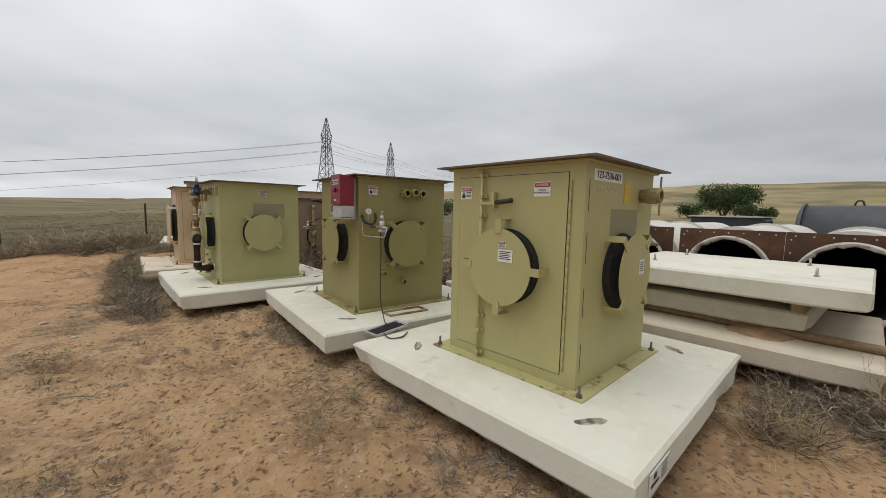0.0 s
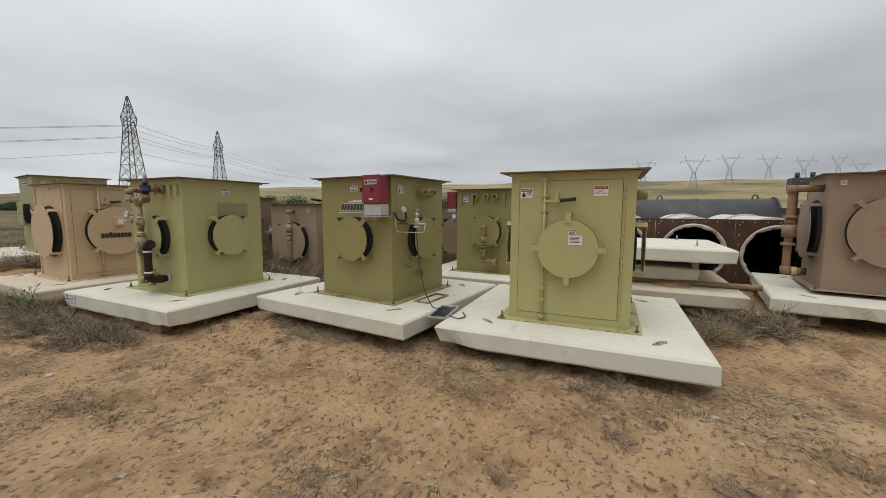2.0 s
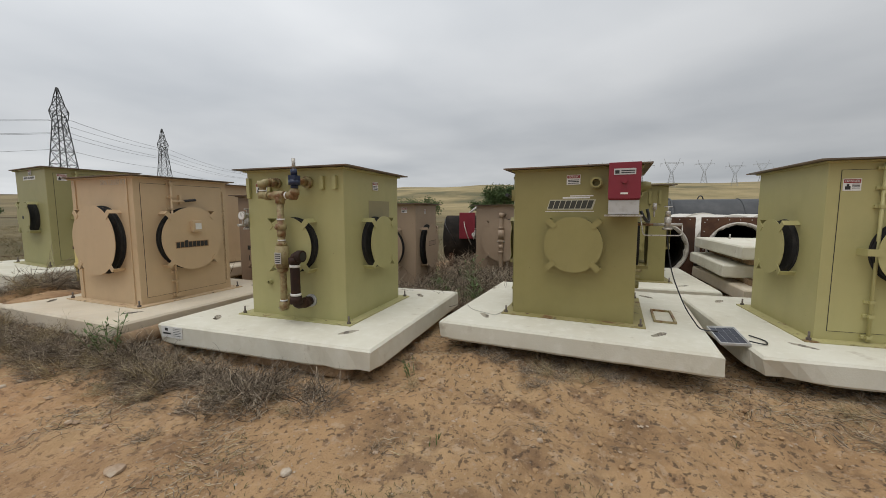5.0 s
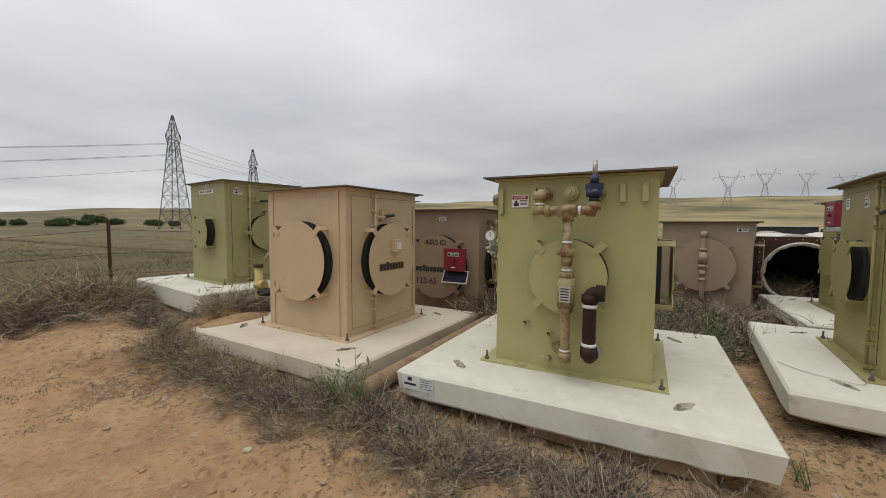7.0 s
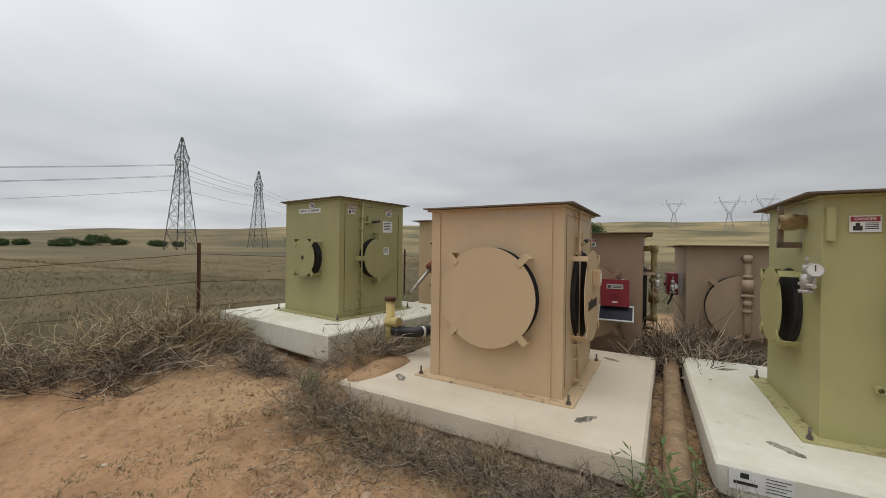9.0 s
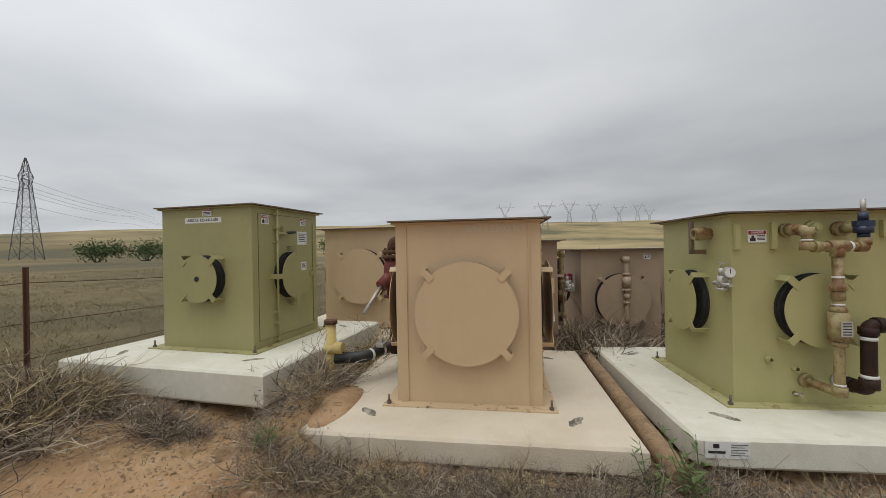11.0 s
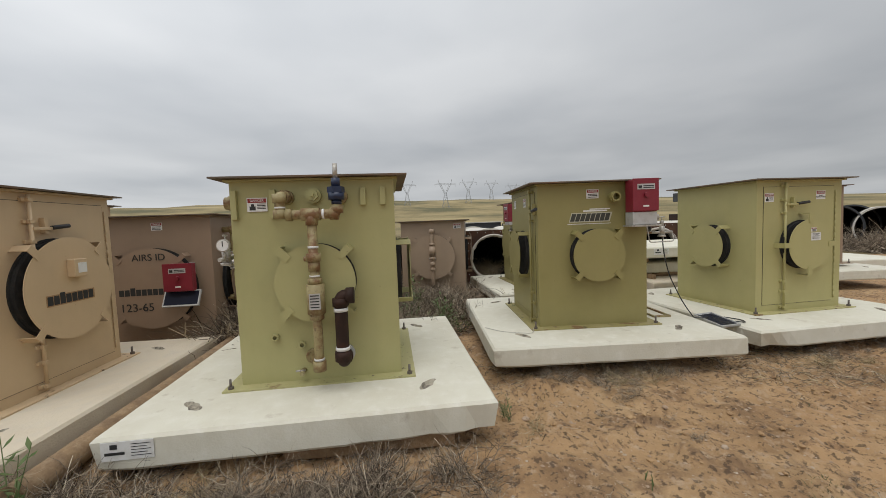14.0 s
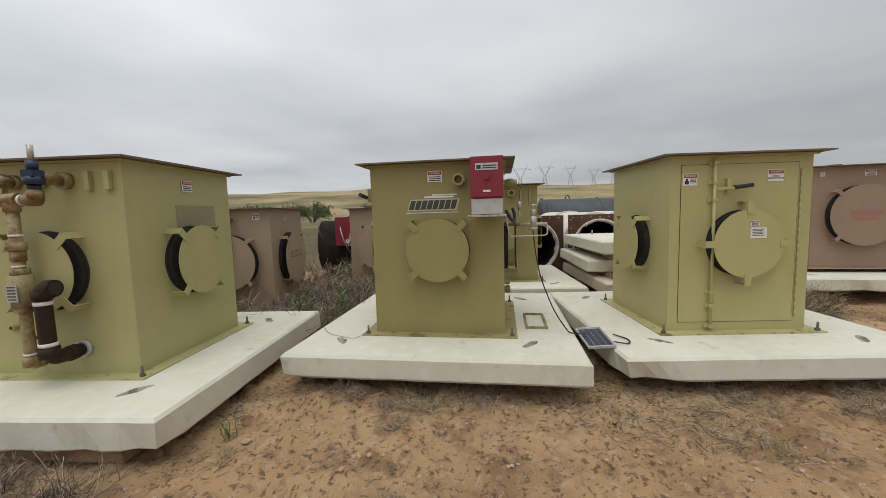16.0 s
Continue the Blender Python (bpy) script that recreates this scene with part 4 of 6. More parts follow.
valve = part("red_valve", bm, DULL_RED, d.ob, "worn red flanged angle valve")
part("valve_lever", tube([(0.24, 0.95, 0.25), (0.42, 0.72, 0.36)], 0.018, 10, fl), STEEL, valve, "bare metal lever")
part("drop_pipe", tube([(0.1, 0.86, 0.16), (0.1, 0.6, 0.16)], 0.055, 16, fl), material("blue_grey_pipe", (0.12, 0.18, 0.25), 0.5), d.ob, "blue-grey pipe sleeve")
part("drop_pipe", tube(rounded([(0.1, 0.6, 0.16), (0.1, 0.28, 0.16)], 0.08), 0.045, 16, fl), DARK_PIPE, d.ob)
low = part("low_pipe", tube([(-0.5, 0.27, 0.16), (0.2, 0.26, 0.45), (0.24, 0.255, 0.72)], 0.055, 16, fl), BLACK, d.ob, "black horizontal pipe with white tape bands")
for t in (0.35, 0.62, 0.85):
    x0, w0 = -0.5 + 0.7 * t, 0.16 + 0.29 * t
    part("tape_band", tube([(x0, 0.27 - 0.01 * t, w0), (x0 + 0.028, 0.27 - 0.01 * t, w0 + 0.0116)], 0.0575, 16, fl), WHITE, low)
part("ball_valve", boxes((-0.06, 0.04, 0.31, 0.35, 0.3, 0.38), (-0.03, 0.01, 0.35, 0.4, 0.32, 0.36), bevel=0.005, m=fl), STEEL, low)

riser_pipe = thing("yellow_riser", pose(1.40, 11.22, 0.22), "faded yellow capped pipe riser standing in weeds", "pipe riser")
bm = tube([(0, 0, 0), (0, 0, 0.7)], 0.05, 16)
add_tube(bm, [(0, 0, 0.42), (0, 0, 0.5)], 0.064, 16)
add_tube(bm, [(0, 0.03, 0.46), (0, -0.12, 0.46)], 0.06, 16)
part("riser", bm, YELLOW, riser_pipe)
part("cap", tube([(0, 0, 0.7), (0, 0, 0.74)], 0.064, 16), RUST, riser_pipe, "rusted cap")

# sage cabinet by the fence
pose_e = pose(2.16, 12.62, 0.60, 0, 0, -7)
pad_e = pad(pose_e, 5, "pale concrete pad with a cracked edge among dry weeds", thick=0.29, chips=((-1, 0.5, 0.3, 0.03),))
e = Cabinet(pose_e, "sage-green steel cabinet by the fence with latched door", SHADED_SAGE, eaves=(0.06, 0.08, 0.06, 0.05))
e.cover("front", 0.25)
# no hole is cut: a black disc on the plate paints its dark inside
part("cover_hole", tube([(0, 0.765, 0.12), (0, 0.765, 0.125)], 0.028, 14, e.at("front")), BLACK, e.ob, "black disc standing for the shaded hole in the cover")
e.cover("left", 0.27)
e.cover("back", 0.27)
e.door("right")
e.cover("right", 0.27, 0)
e.plate_number("front", "AIRS ID: 123-4416-001", -0.03, 1.39, 0.48, 0.06, 0.044)
e.sign("front", 0.03, 1.475, 0.12, 0.085, "danger")
e.sign("right", -0.4, 1.39, 0.12, 0.1, "figure")
e.sign("right", 0.28, 1.4, 0.11, 0.09, "danger")
e.sign("right", 0.26, 1.2, 0.19, 0.16, "lines")
e.sign("right", 0.12, 0.86, 0.1, 0.1, "lines", lift=0.122)

# cabinets of the second row
fcab = Cabinet(pose(3.78, 9.42, 0.16, 0, 0, 1), "brown-tan steel cabinet with stencilled cover and small red box", BROWN_TAN, 0.64, 1.56, flange=False)
fcab.cover("front", 0.47, v=0.72)
fcab.cover("right", 0.42, v=0.72)
fcab.sign("front", 0.05, 1.44, 0.12, 0.09, "danger")
part("stencil", text_mesh("AIRS ID", 0.11, fcab.at("front") @ Matrix.Translation((0.0, 1.08, 0.124))), INK, fcab.ob, "stencilled black letters")
part("stencil", text_mesh("123-65", 0.13, fcab.at("front") @ Matrix.Translation((-0.16, 0.5, 0.124))), INK, fcab.ob, "stencilled black numbers")
fcab.logo("front", -0.1, 0.68, 0.5, 0.09, 8, 0.0, BROWN_TAN, lift=0.121, tall=2)
control_box(fcab, "front", 0.2, 0.5, 0.68, 1.0, 0.125, 0.215, tray=0.0, label="small red control box")
part("solar_panel", boxes((0.18, 0.54, -0.012, 0.012, -0.08, 0.08), m=fcab.at("front") @ Matrix.Translation((0, 0.6, 0.19)) @ Matrix.Rotation(radians(62), 4, "X")), PV, fcab.ob, "small dark solar panel")
part("panel_frame", boxes((0.165, 0.555, -0.02, 0.008, -0.098, -0.081), (0.165, 0.555, -0.02, 0.008, 0.081, 0.098), (0.165, 0.179, -0.02, 0.008, -0.081, 0.081), (0.541, 0.555, -0.02, 0.008, -0.081, 0.081), m=fcab.at("front") @ Matrix.Translation((0, 0.6, 0.19)) @ Matrix.Rotation(radians(62), 4, "X")), GREY, fcab.ob)

fcab.pipe("right", [(-0.3, 1.38, 0.0), (-0.3, 1.38, 0.12), (-0.3, 0.5, 0.12), (-0.3, 0.5, 0.0)], 0.035, BRASS_PIPE, label="rusty side pipe")
for v0, v1, r in ((1.33, 1.42, 0.048), (0.95, 1.0, 0.055), (0.7, 0.85, 0.06), (0.46, 0.54, 0.048)):
    fcab.collar("right", (-0.3, v0, 0.12), (-0.3, v1, 0.12), r)
regulator(fcab, fcab.at("right") @ Matrix.Translation((-0.45, 0.95, 0.16)), STEEL)

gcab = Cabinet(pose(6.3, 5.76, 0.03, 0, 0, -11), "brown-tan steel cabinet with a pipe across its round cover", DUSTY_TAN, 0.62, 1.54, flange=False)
gcab.cover("front", 0.43, v=0.85)
gcab.cover("right", 0.40, v=0.85)
gcab.cover("left", 0.40, v=0.85)
gcab.sign("front", 0.48, 1.43, 0.14, 0.09, "figure")
gcab.sign("left", 0.3, 1.4, 0.12, 0.09, "figure")


def gas_train(cab, side, top, bottom, u=0.0, w=0.15, mat=None):
    """A vertical pipe off the wall with unions and a valve body."""
    mat = mat or cab.mat
    cab.pipe(side, [(u, top, 0.0), (u, top, w), (u, bottom, w), (u, bottom - 0.02, w - 0.06)], 0.035, mat)
    for v0, v1, r in ((top - 0.05, top + 0.04, 0.046), (0.48, 0.53, 0.055), (0.36, 0.44, 0.045), (0.55, 0.72, 0.06), (0.74, 0.78, 0.052), (0.28, 0.32, 0.05)):
        k = bottom + (top - bottom) * v0 if v0 < top - 0.06 else v0
        q = bottom + (top - bottom) * v1 if v0 < top - 0.06 else v1
        cab.collar(side, (u, k, w), (u, q, w), r, mat)
    cab.collar(side, (u - 0.07, bottom + (top - bottom) * 0.5, w), (u + 0.07, bottom + (top - bottom) * 0.5, w), 0.016, STEEL)


gas_train(gcab, "front", 1.35, 0.3)
regulator(gcab, gcab.at("left") @ Matrix.Translation((0.4, 0.9, 0.13)), STEEL)
gauge(gcab, gcab.at("front") @ Matrix.Translation((-0.72, 0.93, -0.1)), 0.045)

pose_h = pose(5.52, 3.75, 0.322, 0, 0, 1.4)
pad(pose_h, 6, "pale concrete pad lying behind the first row", chips=((-1, 1, 0.2, 0.02),))
hcab = Cabinet(pose_h, "olive steel cabinet behind the first row with red box", OLIVE)
for s in ("front", "right", "left", "back"):
    hcab.cover(s, 0.285)
hcab.lugs("front", (-0.5, -0.28, 0.33, 0.47))
hcab.sign("front", -0.4, 1.36, 0.12, 0.1, "figure")
for u in (-0.2, 0.17):
    hcab.stub("front", u, 1.4, 0.05, 0.1)
hcab.stub("front", 0.0, 1.4, 0.05, 0.07)
gas_train(hcab, "front", 0.86, 0.24, mat=BRASS_PIPE)
hcab.pipe("front", [(-0.05, 0.24, 0.13), (0.18, 0.24, 0.13), (0.18, 0.24, 0.0)], 0.033)
hcab.collar("front", (0.16, 0.22, 0.1), (0.24, 0.22, 0.1), 0.06, BRASS_PIPE)
control_box(hcab, "left", 0.25, 0.52, 1.12, 1.5, 0.05, 0.22, 0.06)
regulator(hcab, hcab.at("left") @ Matrix.Translation((0.4, 0.98, 0.15)), STEEL)
gauge(hcab, hcab.at("front") @ Matrix.Translation((-0.68, 1.04, -0.1)), 0.045)

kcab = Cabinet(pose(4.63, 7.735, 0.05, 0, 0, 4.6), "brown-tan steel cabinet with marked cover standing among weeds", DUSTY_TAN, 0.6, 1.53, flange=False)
kcab.cover("front", 0.4)
kcab.cover("right", 0.4)
kcab.sign("front", 0.4, 1.42, 0.1, 0.09, "figure")
kcab.sign("right", -0.1, 1.4, 0.1, 0.08, "danger")
kcab.logo("right", 0.0, 0.82, 0.42, 0.09, 8, 0.0, material("dark_logo_ground", (0.10, 0.07, 0.05), 0.7), material("tan_letters", (0.33, 0.25, 0.19), 0.7), lift=0.121)
gas_train(kcab, "front", 1.38, 0.45, u=0.03)
control_box(kcab, "left", 0.1, 0.36, 0.85, 1.15, 0.06, 0.18, 0.0, "small dull red control box")
regulator(kcab, kcab.at("left") @ Matrix.Translation((0.5, 0.95, 0.14)), STEEL)
gauge(kcab, kcab.at("front") @ Matrix.Translation((-0.72, 0.98, -0.12)), 0.045)
part("hose", tube(rounded([(0.3, 0.88, 0.1), (0.42, 0.7, 0.2), (0.5, 0.8, 0.16), (0.5, 0.92, 0.14)], 0.08), 0.012, 8, kcab.at("left")), BLACK, kcab.ob, "black rubber hose")

pose_i = pose(4.2, 11.62, 0.44, 0, 0, -3)
pad(pose(4.25, 11.7, 0.42, 0, 0, -3), 7, "concrete pad under the cabinet behind the fence corner", OLD_CONCRETE)
icab = Cabinet(pose_i, "tan steel cabinet behind the first row with wide cover", TAN, 0.62, 1.53, flange=False)
icab.cover("front", 0.42, v=0.8)
icab.cover("left", 0.42, v=0.8)

pose_j = pose(5.55, -1.66, 0.385, 0, 0, -6.9)
pad(pose_j, 8, "grey concrete pad under the brown cabinet", chips=((-1, 0.3, 0.25, 0.03),))
jcab = Cabinet(pose(5.6, -1.66, 0.43, 0, 0.6, -6.9), "brown steel cabinet with rusty side pipework and wide covers", BROWN_TAN, 0.62, 1.53)
jcab.cover("front", 0.45, v=0.8)
jcab.cover("left", 0.42, v=0.8)
jcab.cover("right", 0.42, v=0.8)
jcab.sign("front", 0.1, 1.42, 0.14, 0.08, "danger")
jcab.sign("front", -0.5, 1.42, 0.06, 0.06, "lines")
part("faded_mark", boxes((-0.2, 0.2, 0.80, 0.87, 0.121, 0.1225), (-0.16, 0.14, 0.73, 0.77, 0.121, 0.1225), m=jcab.at("front")), material("faded_red_mark", (0.34, 0.16, 0.125), 0.7), jcab.ob, "faded reddish mark too worn to read")
part("roof_box", boxes((-0.1, 0.08, -0.1, 0.05, 1.545, 1.61), bevel=0.006), RED, jcab.ob, "small red box on the roof")
PIPE_J = material("brown_painted_pipe", (0.26, 0.16, 0.09), 0.55, 0, (((0.17, 0.08, 0.04), 9, 0.55, 0.1, 0.6),))
jcab.pipe("left", [(0.3, 1.37, 0.0), (0.3, 1.37, 0.32), (0.3, 0.2, 0.32), (0.3, 0.2, 0.1)], 0.05, PIPE_J, label="brown gas pipe off the wall")
for v0, v1, r in ((1.3, 1.42, 0.066), (0.95, 0.99, 0.085), (0.68, 0.86, 0.085), (0.56, 0.60, 0.085), (0.87, 0.94, 0.06), (0.15, 0.26, 0.066)):
    jcab.collar("left", (0.3, v0, 0.32), (0.3, v1, 0.32), r, PIPE_J)
jcab.collar("left", (0.3, 0.2, 0.2), (0.3, 0.2, 0.26), 0.058, YELLOW)
jcab.collar("left", (0.3, 0.2, 0.1), (0.3, 0.2, 0.16), 0.055, BLACK)


# ---- slab stack, tubes and tank behind the first row ----
pad(pose(5.55, 1.2, 0.96, 0, 0.3, 1.0), 11, "upper bare concrete pad of the stack", pockets=False, half=1.13, group="stacked concrete pads", chips=((-1, -1, 0.15, 0.02),))
pad_s1 = [o for o in bpy.data.objects if o.get("label", "").startswith("upper bare")][0]
maker_plate(pad_s1, 0.85, half=1.13)
for sx, sy in ((-0.45, -0.75), (-0.45, 0.7), (0.75, -0.6), (0.75, 0.7)):
    bm = tube([(sx, sy, -0.01), (sx, sy, 0.085)], 0.012, 8)
    add_tube(bm, [(sx, sy, 0.0), (sx, sy, 0.015)], 0.024, 6)
    part("anchor_bolt", bm, STEEL, pad_s1, "upright steel anchor bolt")
pad(pose(5.72, 1.42, 0.66, 0, 0, -0.5), 12, "middle concrete pad of the stack", pockets=False, half=1.0, group="stacked concrete pads")
pad(pose(5.42, 1.16, 0.40, 0, 0, 1.5), 13, "lowest concrete pad of the stack with dirt on it", OLD_CONCRETE, pockets=False, half=1.2, group="stacked concrete pads")


def timber(p, q, r, label, name="timber_post", round_log=True, z_up=None):
    p, q = Vector(p), Vector(q)
    ob = thing(name, Matrix.Translation(p), label, "timber", "timbers under the pads")
    bm = bmesh.new()
    if round_log:
        n = 12
        pts = [(q - p) * (k / n) + Vector((0, 0, 0.006 * noise.noise(Vector((k * 1.7, p.x, p.y))))) for k in range(n + 1)]
        add_tube(bm, pts, r, 14, taper=[r * (1 + 0.05 * noise.noise(Vector((k * 0.9, 1, p.y)))) for k in range(n + 1)])
    else:
        d = q - p
        ang = math.atan2(d.y, d.x)
        add_box(bm, 0, d.length, -r, r, -r, r, bevel=0.008, m=Matrix.Rotation(ang, 4, "Z"))
    part("log", bm, TIMBER, ob)
    return ob


timber((0.3, 8.50, 0.20), (3.0, 8.47, 0.24), 0.075, "weathered round timber lying between two pads")
timber((4.8, -0.3, 0.44), (4.8, 1.9, 0.44), 0.042, "round timber spacer between stacked pads")
timber((4.5, 2.1, 0.44), (6.5, 2.2, 0.44), 0.04, "squared timber spacer between stacked pads", round_log=False)
timber((4.6, 0.5, 0.72), (6.6, 0.5, 0.72), 0.04, "squared timber spacer under the upper pad", round_log=False)
timber((4.7, 2.1, 0.72), (6.6, 2.1, 0.72), 0.04, "squared timber spacer under the upper pad", round_log=False)
for px, py, rot, ln in ((0.74, 6.75, 90, 1.1), (2.1, 3.7, 0, 0.6), (2.2, 5.2, 0, 0.6), (2.2, 2.7, 0, 0.6), (2.4, 1.1, 0, 0.6), (4.9, -0.8, 0, 0.6)):
    c0, s0 = math.cos(radians(rot)) * ln / 2, math.sin(radians(rot)) * ln / 2
    timber((px - c0, py - s0, 0.095), (px + c0, py + s0, 0.095), 0.06, "squared timber block propping a pad", "timber_block", False)


def stack_tube(y, z, length, label, plate_w=1.24, x=6.9):
    """A lined flare-stack section on its side: rusty square end plate, torn white lining and a pale shell."""
    ob = thing("stack_section", pose(x, y, z, 0, 90, 0), label, "steel tube", "stack sections lying in a row")
    # local z runs along the tube
    w, r = plate_w / 2, 0.55
    bm = bmesh.new()
    outer = [bm.verts.new(p + (0,)) for p in ((-w - 0.02, -w - 0.018), (w + 0.06, -w - 0.018), (w + 0.06, w + 0.018), (-w - 0.02, w + 0.018))]
    inner = [bm.verts.new((r * math.cos(2 * math.pi * k / 40), r * math.sin(2 * math.pi * k / 40), 0)) for k in range(40)]
    es = [bm.edges.new((a, b)) for ring in (outer, inner) for a, b in zip(ring, ring[1:] + ring[:1])]
    fs = bmesh.ops.triangle_fill(bm, use_beauty=True, edges=es)["geom"]
    ex = bmesh.ops.extrude_face_region(bm, geom=[g for g in fs if isinstance(g, bmesh.types.BMFace)])
    bmesh.ops.translate(bm, verts=[g for g in ex["geom"] if isinstance(g, bmesh.types.BMVert)], vec=(0, 0, 0.014))
    bmesh.ops.recalc_face_normals(bm, faces=bm.faces)
    plate = part("end_plate", bm, RUST, ob, "square rusted end plate")
    for k in range(7):
        s = -w + 0.08 + (2 * w - 0.16) * k / 6
        for q in ((-w + 0.03, s), (s, w - 0.04)):
            part("bolt_hole", tube([(q[0], q[1], -0.004), (q[0], q[1], 0.002)], 0.011, 6), GREY, plate)
    bm = bmesh.new()
    rnd = random.Random(int(y * 100) + 7)
    prof_n, seg = 5, 64
    rings = []
    for k in range(seg):
        a = 2 * math.pi * k / seg
        torn = 0.03 * noise.noise(Vector((math.cos(a) * 4, math.sin(a) * 4, y))) + 0.018 * noise.noise(Vector((math.cos(a) * 13, math.sin(a) * 13, y)))
        rin = 0.485 + torn
        rings.append([bm.verts.new((rr * math.cos(a), rr * math.sin(a), zz)) for rr, zz in ((0.55, -0.01), (0.53 + torn * 0.3, -0.03 - abs(torn)), (0.505 + torn, -0.025), (rin, 0.02), (rin + 0.01, 0.12))])
    for k in range(seg):
        p, q = rings[k], rings[(k + 1) % seg]
        for j in range(4):
            f = bm.faces.new((p[j], q[j], q[j + 1], p[j + 1]))
    part("lining", bm, FIBRE, ob, "torn white fibre lining")
    # inner wall and the disc closing its far end, both coloured near-black
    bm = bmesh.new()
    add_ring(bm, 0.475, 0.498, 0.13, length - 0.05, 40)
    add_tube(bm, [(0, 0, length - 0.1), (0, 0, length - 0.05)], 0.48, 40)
    part("inner_wall", bm, NEAR_BLACK, ob, "near-black inner wall and end disc")
    bm = bmesh.new()
    add_ring(bm, 0.56, 0.61, 0.014, 0.3, 44)
    add_ring(bm, 0.56, 0.68, 0.3, length, 44)
    for f in bm.faces:
        f.smooth = False
    part("shell", bm, SHELL, ob, "off-white painted steel shell")
    bm = bmesh.new()
    add_ring(bm, 0.66, 0.72, length * 0.5, length * 0.5 + 0.03, 44)
    part("shell_band", bm, SHELL, ob)
    return ob


for y, ln in ((4.38, 5.0), (2.95, 4.6), (1.58, 5.2), (0.3, 4.4), (-0.98, 5.0)):
    stack_tube(y, 0.69, ln, "stack section with rusted end plate and torn white lining")

tank = thing("black_tank", pose(14.0, -2.6, 0.86, -90, 0, 0), "charcoal horizontal tank lying behind the tubes", "tank")
bm = bmesh.new()
add_tube(bm, [(0, 0, -0.06), (0, 0, 0), (0, 0, 4.2), (0, 0, 4.26)], 1.0, 48, taper=[0.9, 1.0, 1.0, 0.9])
part("shell", bm, CHARCOAL, tank)
for z0, z1, rr in ((0.0, 0.05, 1.05), (2.1, 2.13, 1.02), (4.15, 4.2, 1.05)):
    part("rim_band", add_ring(bmesh.new(), 0.99, rr, z0, z1, 48), CHARCOAL, tank)
for z in (0.5, 3.2):
    part("lifting_eye", tube(rounded([(0, -0.98, z - 0.09), (0, -1.12, z - 0.05), (0, -1.12, z + 0.05), (0, -0.98, z + 0.09)], 0.05), 0.02, 8), CHARCOAL, tank)
for z in (0.9, 3.3):
    part("saddle", boxes((-0.8, 0.8, 0.55, 0.86, z - 0.08, z + 0.08)), CHARCOAL, tank)

bin_ = thing("dark_skid_box", pose(14.3, 3.25, 0.0), "dark steel skid box with pale roof behind the tubes", "steel box")
part("body", boxes((-0.7, 0.7, -0.85, 0.85, 0.0, 1.5), bevel=0.01), CHARCOAL, bin_)
part("roof", boxes((-0.76, 0.76, -0.92, 0.92, 1.5, 1.54), bevel=0.006), SHELL, bin_, "pale sheet roof")
part("vent", tube([(-0.72, -0.9, 1.38), (-0.72, -1.1, 1.38)], 0.07, 12), BLACK, bin_)

# pad and open tubes far off beside the yard
pad(pose(7.1, -4.15, 0.33, 0, 0, -8), 14, "grey concrete pad lying out in the yard", pockets=False)
for x, y, r, mat in ((10.4, -11.0, 0.78, SHELL), (12.3, -12.2, 0.85, CHARCOAL), (11.4, -10.2, 0.85, CHARCOAL)):
    g = relief(x, y)
    ob = thing("culvert_tube", pose(x, y, g + r, 0, 90, -52), "open-ended steel tube lying far off in the yard", "steel tube", "far tubes")
    bm = bmesh.new()
    add_ring(bm, r * 0.93, r, 0.0, 4.0, 36)
    part("shell", bm, mat, ob)
    # thin near-black inner skin, with a disc of the same colour deep inside
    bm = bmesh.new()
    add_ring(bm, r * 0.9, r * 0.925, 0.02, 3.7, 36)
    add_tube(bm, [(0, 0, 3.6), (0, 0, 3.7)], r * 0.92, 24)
    part("inner_wall", bm, NEAR_BLACK, ob)

# engine muffler on a stand behind the brown cabinet
muffler = thing("engine_muffler", pose(8.6, -1.72, 0.0), "black boxy muffler on two stacks behind the brown cabinet", "muffler")
part("stand", boxes((-0.25, 0.25, -0.3, 0.3, 0.0, 1.55), bevel=0.02), DARK_PIPE, muffler)
part("box", boxes((-0.16, 0.16, -0.24, 0.24, 1.9, 2.15), bevel=0.02), CHARCOAL, muffler)
for q in (-0.12, 0.12):
    part("stack", tube([(0, q, 1.5), (0, q, 1.92)], 0.05, 12), CHARCOAL, muffler)
    part("outlet", tube([(0, q, 2.14), (0, q, 2.26)], 0.04, 12), CHARCOAL, muffler)

# red burner housing behind the second row
burner = thing("burner_housing", pose(8.2, 7.45, 0.0, 0, 0, 8), "dark red burner housing with tangled hoses behind the cabinets", "burner")
bm = tube([(0, 0.5, 0.72), (0, -0.6, 0.72)], 0.62, 28)
part("drum", bm, NEAR_BLACK, burner, "dark sooty drum")
part("red_panel", boxes((-0.72, -0.60, -0.35, 0.05, 0.75, 1.42), bevel=0.01), RED, burner, "upright red panel")
part("boom", tube([(-0.5, -0.05, 1.3), (-0.4, -0.4, 1.6)], 0.025, 10), STEEL, burner, "pale tilted tube")
for k in range(2):
    part("hose", tube(rounded([(-0.6, 0.45 - 0.5 * k, 1.25), (-0.85, 0.4 - 0.5 * k, 1.1), (-0.9, 0.2 - 0.4 * k, 0.8), (-0.65, 0.15 - 0.4 * k, 0.6)], 0.2), 0.012, 8), STEEL if k else BLACK, burner)
for q in (-0.35, 0.3):
    part("saddle", boxes((-0.5, 0.5, q - 0.06, q + 0.06, 0.0, 0.35)), RUST, burner)

